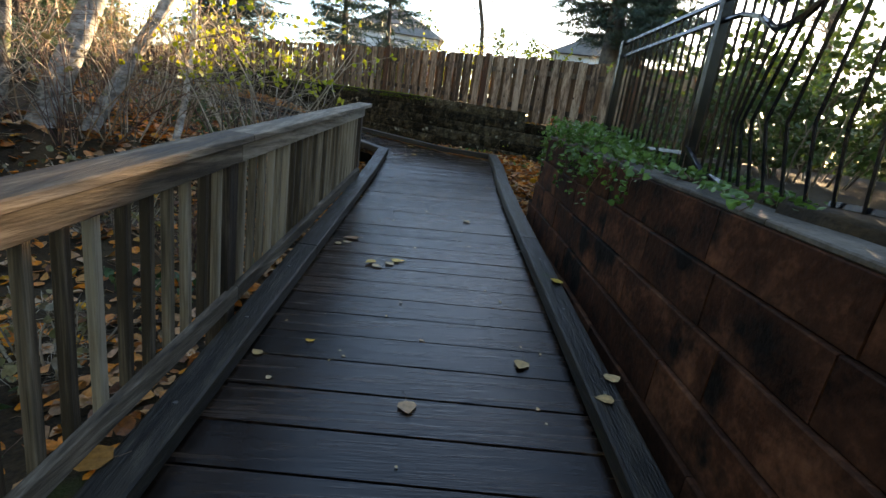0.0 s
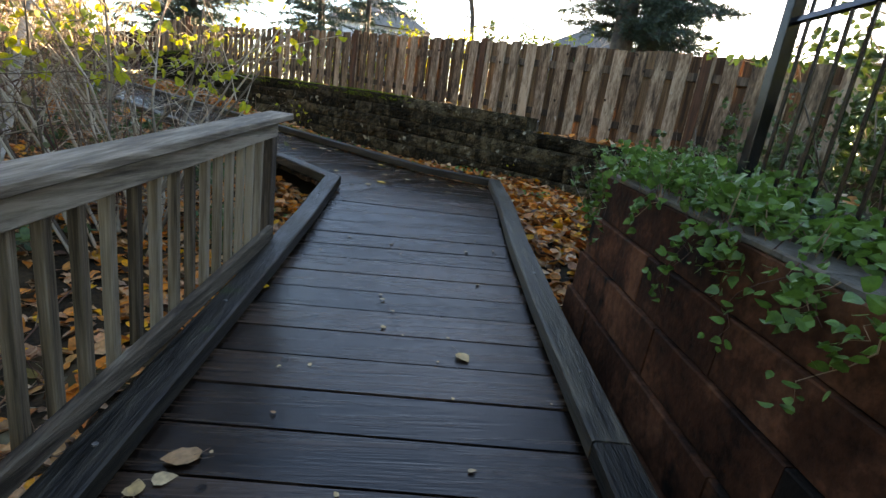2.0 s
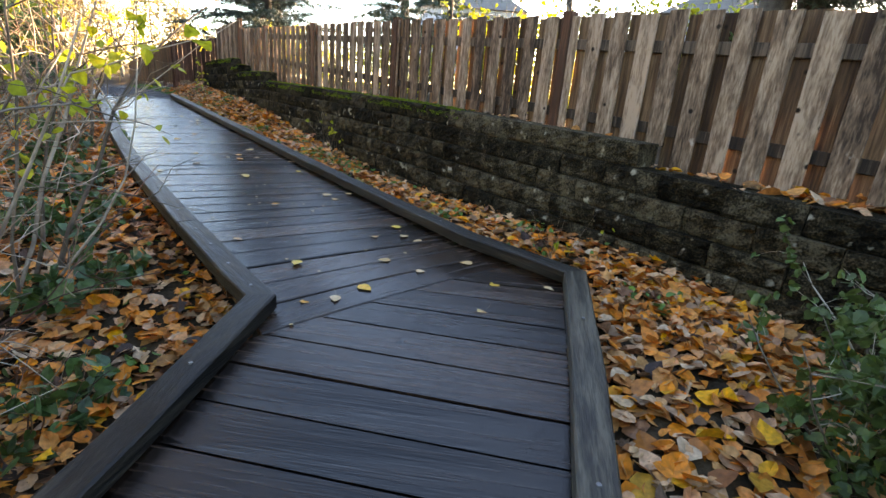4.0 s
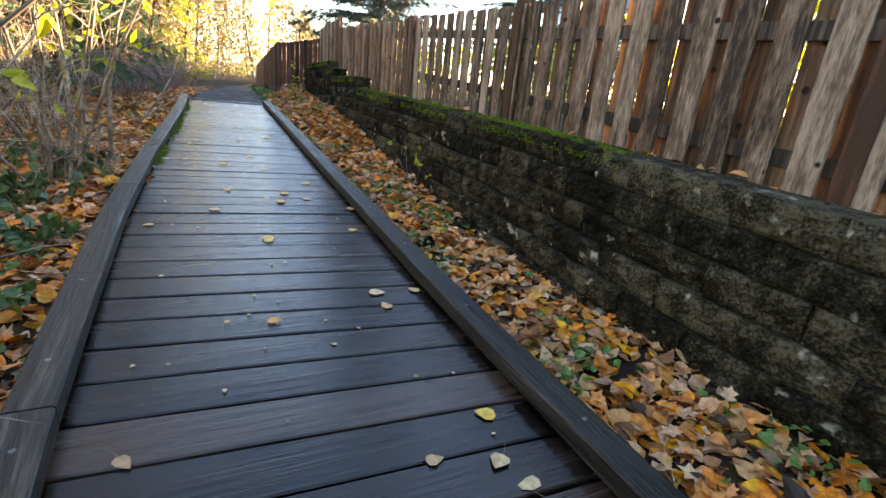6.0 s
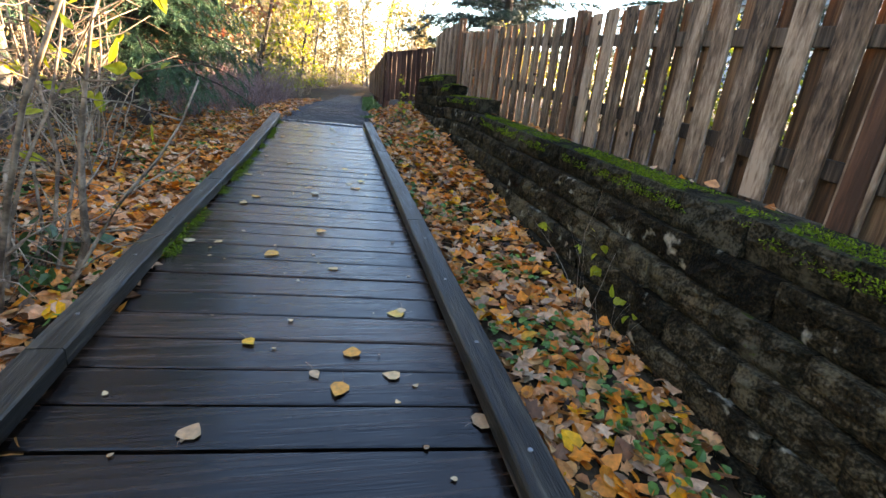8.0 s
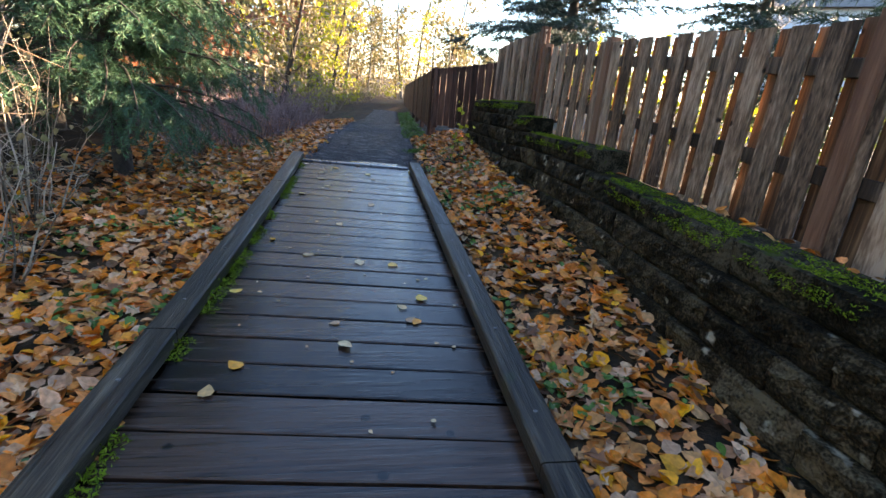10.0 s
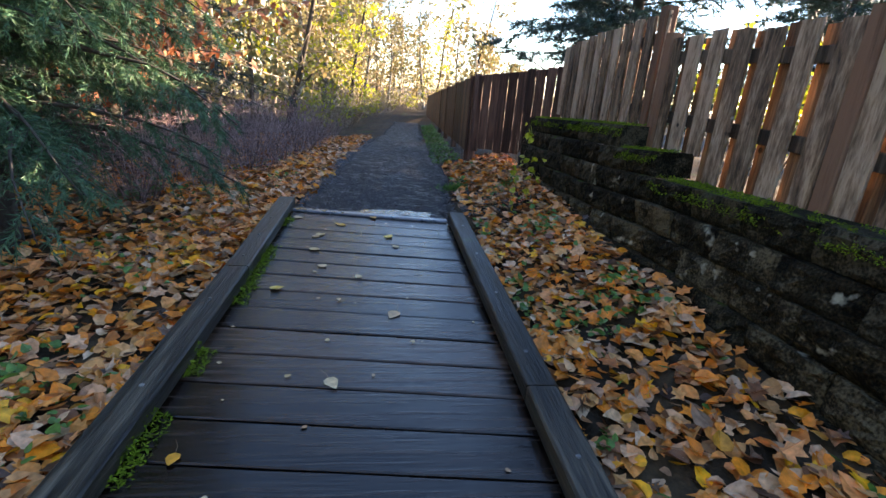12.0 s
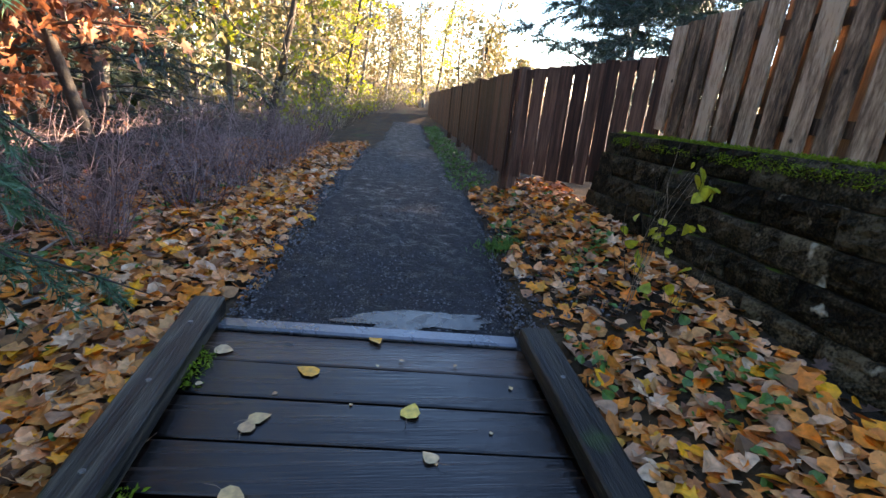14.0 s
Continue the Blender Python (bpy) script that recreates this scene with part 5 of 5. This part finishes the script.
# ---- ivy over the end of the red wall ----
def ivy():
    top = thing("creeping_plant", (1.3, 4.3, 0.60), "fresh green creeping plant spilling over the end of the red wall", "plant")
    rng = random.Random(70)
    st = Sticks()
    P, Dr = [], []

    def lush(y):
        return float(np.interp(y, (-2.6, -1.6, -0.9, 0.0, 0.8), (0.05, 0.18, 0.5, 1.0, 1.0)))
    for i in range(620):
        y = rng.uniform(-2.6, 0.95)
        if rng.random() > lush(y):
            continue
        x = rng.uniform(-0.26, 0.4)
        z0 = 0.048 * y - 0.03
        h = z0 + 0.03 + 0.16 * lush(y) * rng.random()
        st.add([(x, y, z0), (x + rng.gauss(0, 0.03), y + rng.gauss(0, 0.03), h)], 0.003, 0.0015)
        for _ in range(11):
            P.append((x + rng.gauss(0, 0.05), y + rng.gauss(0, 0.05), z0 + (h - z0) * rng.uniform(0.3, 1.1) + 0.01)); Dr.append((rng.gauss(0, 1), rng.gauss(0, 1), 0.25))
    for i in range(17):          # trailing stems down the face
        y0 = rng.uniform(-1.9, 0.8)
        pts = [Vector((-0.25, y0, 0.048 * y0 - 0.02))]
        ln = rng.uniform(0.06, 0.2) + (0.2 if rng.random() < 0.12 else 0)
        for k in range(6):
            pts.append(pts[-1] + Vector((rng.gauss(-0.006, 0.006), rng.gauss(0, 0.035), -ln / 6)))
        st.add(pts, 0.003, 0.001)
        for q in pts:
            for _ in range(3):
                P.append((q.x - 0.01 + rng.gauss(0, 0.012), q.y + rng.gauss(0, 0.03), q.z + rng.gauss(0, 0.02))); Dr.append((-0.6, rng.gauss(0, 1), rng.gauss(-0.2, 0.5)))
    for i in range(60):
        x0, ln = rng.uniform(-0.25, 0.4), rng.uniform(0.1, 0.42)
        pts = [Vector((x0, 0.85, 0.0))]
        for k in range(4):
            pts.append(pts[-1] + Vector((rng.gauss(0, 0.02), rng.gauss(0.012, 0.01), -ln / 4)))
        st.add(pts, 0.003, 0.001)
        for q in pts:
            for _ in range(3):
                P.append((q.x + rng.gauss(0, 0.03), q.y + rng.gauss(0.01, 0.02), q.z)); Dr.append((rng.gauss(0, 1), 0.7, -0.2))
    tagged(st.make("stem_tangle", M_rtwig, top), kind="stuff")
    n = len(P)
    leaves("foliage", np.array(P), 0.042 * NR.uniform(0.5, 1.3, n), aim(np.array(Dr)), HEART, HEART_F, M_weed, 0.3, top)


ivy()

# ---- thin weeds at the foot of the block wall ----
for k, (s, n, h, cnt) in enumerate(((9.55, 2.05, 0.95, 22), (3.75, 2.3, 0.85, 12), (9.8, 2.25, 0.7, 12), (3.4, 2.2, 0.5, 6), (-0.2, 1.97, 0.5, 6), (9.3, 2.1, 0.6, 8))):
    x, y = PV(s, n)
    shrub("tall_weed", x, y, h, 0.14, 5, 500 + k, "thin upright weed with a few pale green leaves by the wall", M_rail, M_yellow, cnt, 0.065, rad=0.0028, sub=1, group="weeds", leaf_lo=0.2)
x, y = P2(2.68, 1.83)
bm = bmesh.new()
bmesh.ops.create_cone(bm, cap_ends=True, segments=16, radius1=0.05, radius2=0.042, depth=0.05, matrix=Matrix.Translation((0, 0, 0.04)))
bmesh.ops.create_cone(bm, cap_ends=True, segments=16, radius1=0.028, radius2=0.022, depth=0.03, matrix=Matrix.Translation((0, 0, 0.08)))
ob = tagged(part("pipe_cap", bm, M_iron), "black plastic pipe cap among the fallen leaves", "cap")
ob.location = (x, y, zground(x, y) + 0.0)
# fallen sticks
for k, (s, n, ln, a) in enumerate(((9.75, -0.95, 1.3, -0.4), (10.3, -1.3, 1.0, 0.2), (8.9, -1.5, 0.8, 1.1), (7.75, 2.3, 0.55, -1.0))):
    x, y = PV(s, n)
    st = Sticks()
    rg = random.Random(600 + k)
    st.add(wander((0, 0, 0), (math.cos(AL + 1.57 + a), math.sin(AL + 1.57 + a), 0.04), ln, 7, rg, 0.06), 0.011, 0.004, 5)
    ob = tagged(st.make("stick", M_bark), "pale fallen stick lying on the leaves", "stick", "fallen sticks")
    ob.location = (x, y, zground(x, y) + 0.06)


# ---- houses beyond the fences ----
M_house = mat("pale_blue_siding", [(0.5, 0.55, 0.6), (0.62, 0.66, 0.7)], 2.0, (0.6, 0.8), 0.1, 30)
M_roof = mat("grey_brown_shingles", [(0.10, 0.085, 0.075), (0.17, 0.15, 0.135)], 3.0, (0.8, 0.95), 0.3, 30)
M_glass = mat("dark_window_glass", [(0.02, 0.025, 0.03), (0.04, 0.045, 0.05)], 1.0, (0.05, 0.1), 0.0, 5)
M_white = mat("white_painted_trim", [(0.7, 0.7, 0.69), (0.8, 0.8, 0.79)], 5.0, (0.5, 0.7), 0.05, 40)


def house(x, y, z, w, d, h, turn, label):
    top = thing("house", (x, y, z), label, "house", "houses")
    top.rotation_euler = (0, 0, turn)

    def box(name, c, e, material, parent):
        bm = bmesh.new()
        bmesh.ops.create_cube(bm, size=1.0, matrix=Matrix.Translation(c) @ Matrix.Diagonal((*e, 1)))
        return part(name, bm, material, parent)
    box("wall", (0, 0, h / 2), (w, d, h), M_house, top)
    bm = bmesh.new()
    e = 0.5
    lo = [bm.verts.new(p) for p in ((-w / 2 - e, -d / 2 - e, h), (w / 2 + e, -d / 2 - e, h), (w / 2 + e, d / 2 + e, h), (-w / 2 - e, d / 2 + e, h))]
    hi = [bm.verts.new(p) for p in ((-w / 2 + d / 2, 0, h + d * 0.4), (w / 2 - d / 2, 0, h + d * 0.4))]
    for f in ((lo[0], lo[1], hi[1], hi[0]), (lo[2], lo[3], hi[0], hi[1]), (lo[1], lo[2], hi[1]), (lo[3], lo[0], hi[0]), tuple(lo[::-1])):
        bm.faces.new(f)
    part("roof", bm, M_roof, top)
    for k in range(4):
        cx = -w / 2 + w * (k + 0.5) / 4
        wi = box("window", (cx, -d / 2 - 0.02, h * 0.62), (1.3, 0.08, 1.2), M_white, top)
        box("pane", (cx, -d / 2 - 0.05, h * 0.62), (1.1, 0.06, 1.0), M_glass, wi)
    return top


house(-4.8, 47.0, 2.6, 7.4, 6, 4.4, 0.08, "pale blue two-storey house with a grey hipped roof beyond the fence")
house(10.2, 35.5, 0.6, 5.0, 5, 5.2, -0.3, "house with a brown roof far behind the fence")
# white goal frame in the yard
st = Sticks()
gx, gy = 2.5, 19.9
for a, b in (((0, 0, 0), (0, 0, 3.5)), ((0, 0, 3.5), (1.5, -0.2, 2.9)), ((1.5, -0.2, 2.9), (1.5, -0.2, 0))):
    st.add([a, b], 0.025, 0.025, 6)
ob = tagged(st.make("yard_frame", M_white), "white metal pole frame standing in the yard", "frame")
ob.location = (gx, gy, 0.8)


# unseen conifers added beside and behind the start to cut the sky light
for k, (x, y) in enumerate(((-6.5, 0.5), (-5.5, -3.5), (-8.0, 3.5), (-1.5, -7.5), (3.0, -6.5), (6.5, -3.5))):
    conifer("conifer", x, y, -1.0, 9.5, 0.14, 370 + k, "tall dark conifer added out of view round the start to block sky light", M_dneedle, 0.3, 9.2, 2.7, 90, 14, 12, 0.2, droop=0.25)
for k, (s, n) in enumerate(((0.4, 4.3), (1.6, 4.5), (2.6, 4.2))):
    x, y = PV(s, n)
    shrub("garden_shrub", x, y, 1.5, 0.8, 16, 375 + k, "sunlit yellow-green garden shrub behind the picket fence", M_twig, M_yellow, 1200, 0.06, rad=0.008, sub=4, group="garden shrubs", leaf_lo=0.3)
# ---- far woods that close the place ----
def far_woods(name, label, count, boxes, size, material, seed):
    rg = random.Random(seed)
    P = []
    st = Sticks()
    for (s0, s1, n0, n1, h), share in boxes:
        clumps = [(rg.uniform(s0, s1), rg.uniform(n0, n1), rg.uniform(0.55, 1.0) * h, rg.uniform(1.2, 2.6)) for _ in range(max(6, int(share * 60)))]
        for c in clumps:
            x, y = PV(c[0], c[1])
            st.add(wander((x, y, 0), (0, 0, 1), c[2], 5, rg, 0.06), 0.10, 0.02, 5)
        for _ in range(int(count * share)):
            c = rg.choice(clumps)
            z = rg.random() ** 0.8 * c[2]
            r = c[3] * (1.1 - 0.75 * z / c[2])
            x, y = PV(c[0] + rg.gauss(0, 0.5) * r, c[1] + rg.gauss(0, 0.5) * r)
            P.append((x, y, 0.2 + z))
    n = len(P)
    dr = NR.normal(size=(n, 3)); dr[:, 2] -= 0.4
    ob = leaves(name, P, size * NR.uniform(0.5, 1.2, n), aim(dr), HEART, HEART_F, material, 0.5)
    tagged(ob, label, "woods", kind="stuff")
    tagged(st.make("far_trunks", M_twig), "thin grey trunks of the far woods", "trunks", kind="stuff")


# third box: unseen belt of woods added behind the start to block skylight
far_woods("far_woods", "dense dark green woods beyond the thicket, plus an added unseen belt behind the start", 14000, (((-8, 20, -13, -8.5, 8), 0.5), ((20, 48, -14, -6, 9), 0.3), ((-14, -9, -8, 10, 6), 0.2)), 0.34, M_fern, 701)
far_woods("far_woods", "hazy yellow and tan autumn woods along the footpath", 30000, (((14, 46, -8, -3.0, 11), 0.55), ((38, 50, -6, 6, 10), 0.3), ((28, 48, 4.5, 10, 5), 0.15)), 0.24, M_autumn, 702)
far_woods("far_woods", "distant trees and hedges beyond the gardens", 15000, (((-6, 7, 26, 34, 4.5), 0.2), ((7, 40, 26, 34, 9.5), 0.55), ((-16, -6, 8, 24, 4.5), 0.25)), 0.3, M_fern, 703)


# ---- moss along the foot of the left kerb, pebbles on the path ----
P = []
rng = random.Random(801)
while len(P) < 3200:
    s = rng.uniform(4.6, 10.7)
    n = kerb_l(s) + rng.random() ** 2 * 0.06 + 0.004
    if noise.noise((s * 2.2, 0, 31)) > 0.0:
        x, y = P2(s, n)
        P.append((x, y, zdeck(x, y) + rng.random() ** 2 * 0.07 * max(0.1, 1 - (n - kerb_l(s)) / 0.03)))
ob = leaves("moss", P, NR.uniform(0.012, 0.03, len(P)), rots(len(P), 1.2), LANCE, LANCE_F, M_moss, 0.5)
tagged(ob, "bright green moss along the foot of the timber kerb", "moss", kind="stuff")
P = []
while len(P) < 34000:
    s, n = 9.5 + rng.random() ** 1.2 * 6.5, rng.uniform(0.05, 2.1)
    if n < 1.6 or rng.random() < 0.3:
        x, y = PV(s, n)
        xx, yy = PV(s, 0.8)
        P.append((x, y, zground(xx, yy) + 0.036 if n < 1.6 else zground(x, y) + 0.02))
# grass tuft at the edge of the footpath
T_ = [(rng.gauss(0, 0.05), rng.gauss(0, 0.11), 0.0) for _ in range(420)]
ob = leaves("grass_tuft", T_, NR.uniform(0.03, 0.08, len(T_)), aim(np.array([(rng.gauss(0, 0.7), rng.gauss(0, 0.7), 1.0) for _ in T_])), LANCE * np.array((0.35, 1, 1)), LANCE_F, M_weed, 0.4)
x, y = P2(12.16, 1.68)
ob.location = (x, y, zground(x, y) + 0.03)
tagged(ob, "small green grass tuft at the edge of the gravel path", "grass", kind="stuff")
PEB = np.array([(0.5, 0, 0), (-0.5, 0.05, 0), (0, 0.5, 0), (0, -0.45, 0), (0.05, 0, 0.4)], float)
ob = leaves("pebbles", P, NR.uniform(0.008, 0.026, len(P)), rots(len(P), 0.4), PEB, [(0, 2, 4), (2, 1, 4), (1, 3, 4), (3, 0, 4)], M_pebble, 0.0)
tagged(ob, "small dark wet stones strewn over the gravel path", "stones", kind="stuff")

# ---- moss cushions along the top of the block wall ----
P = []
while len(P) < 30000:
    s = rng.uniform(1.6, WALL_END - 0.1)
    front = wall_n(s) + 0.024 * steps_up(s)
    d = rng.random() ** 1.6
    face = rng.random() < 0.55
    n = front + (0.032 - 0.052 * min(1.0, d * 2) if face else 0.032 + 0.17 * d)
    if noise.noise((s * 1.7, 0.3, 44)) + 0.5 * noise.noise((s * 7, d * 2, 4)) > -0.1 - 0.3 * smooth(7, 10, s):
        x, y = P2(s, n)
        P.append((x, y, zcap(s) - (0.09 * d if face else -0.012 * rng.random())))
ob = leaves("moss", P, NR.uniform(0.009, 0.021, len(P)), rots(len(P), 1.3), LANCE, LANCE_F, M_moss, 0.5)
tagged(ob, "dark green moss cushions along the top of the block wall", "moss", kind="stuff")
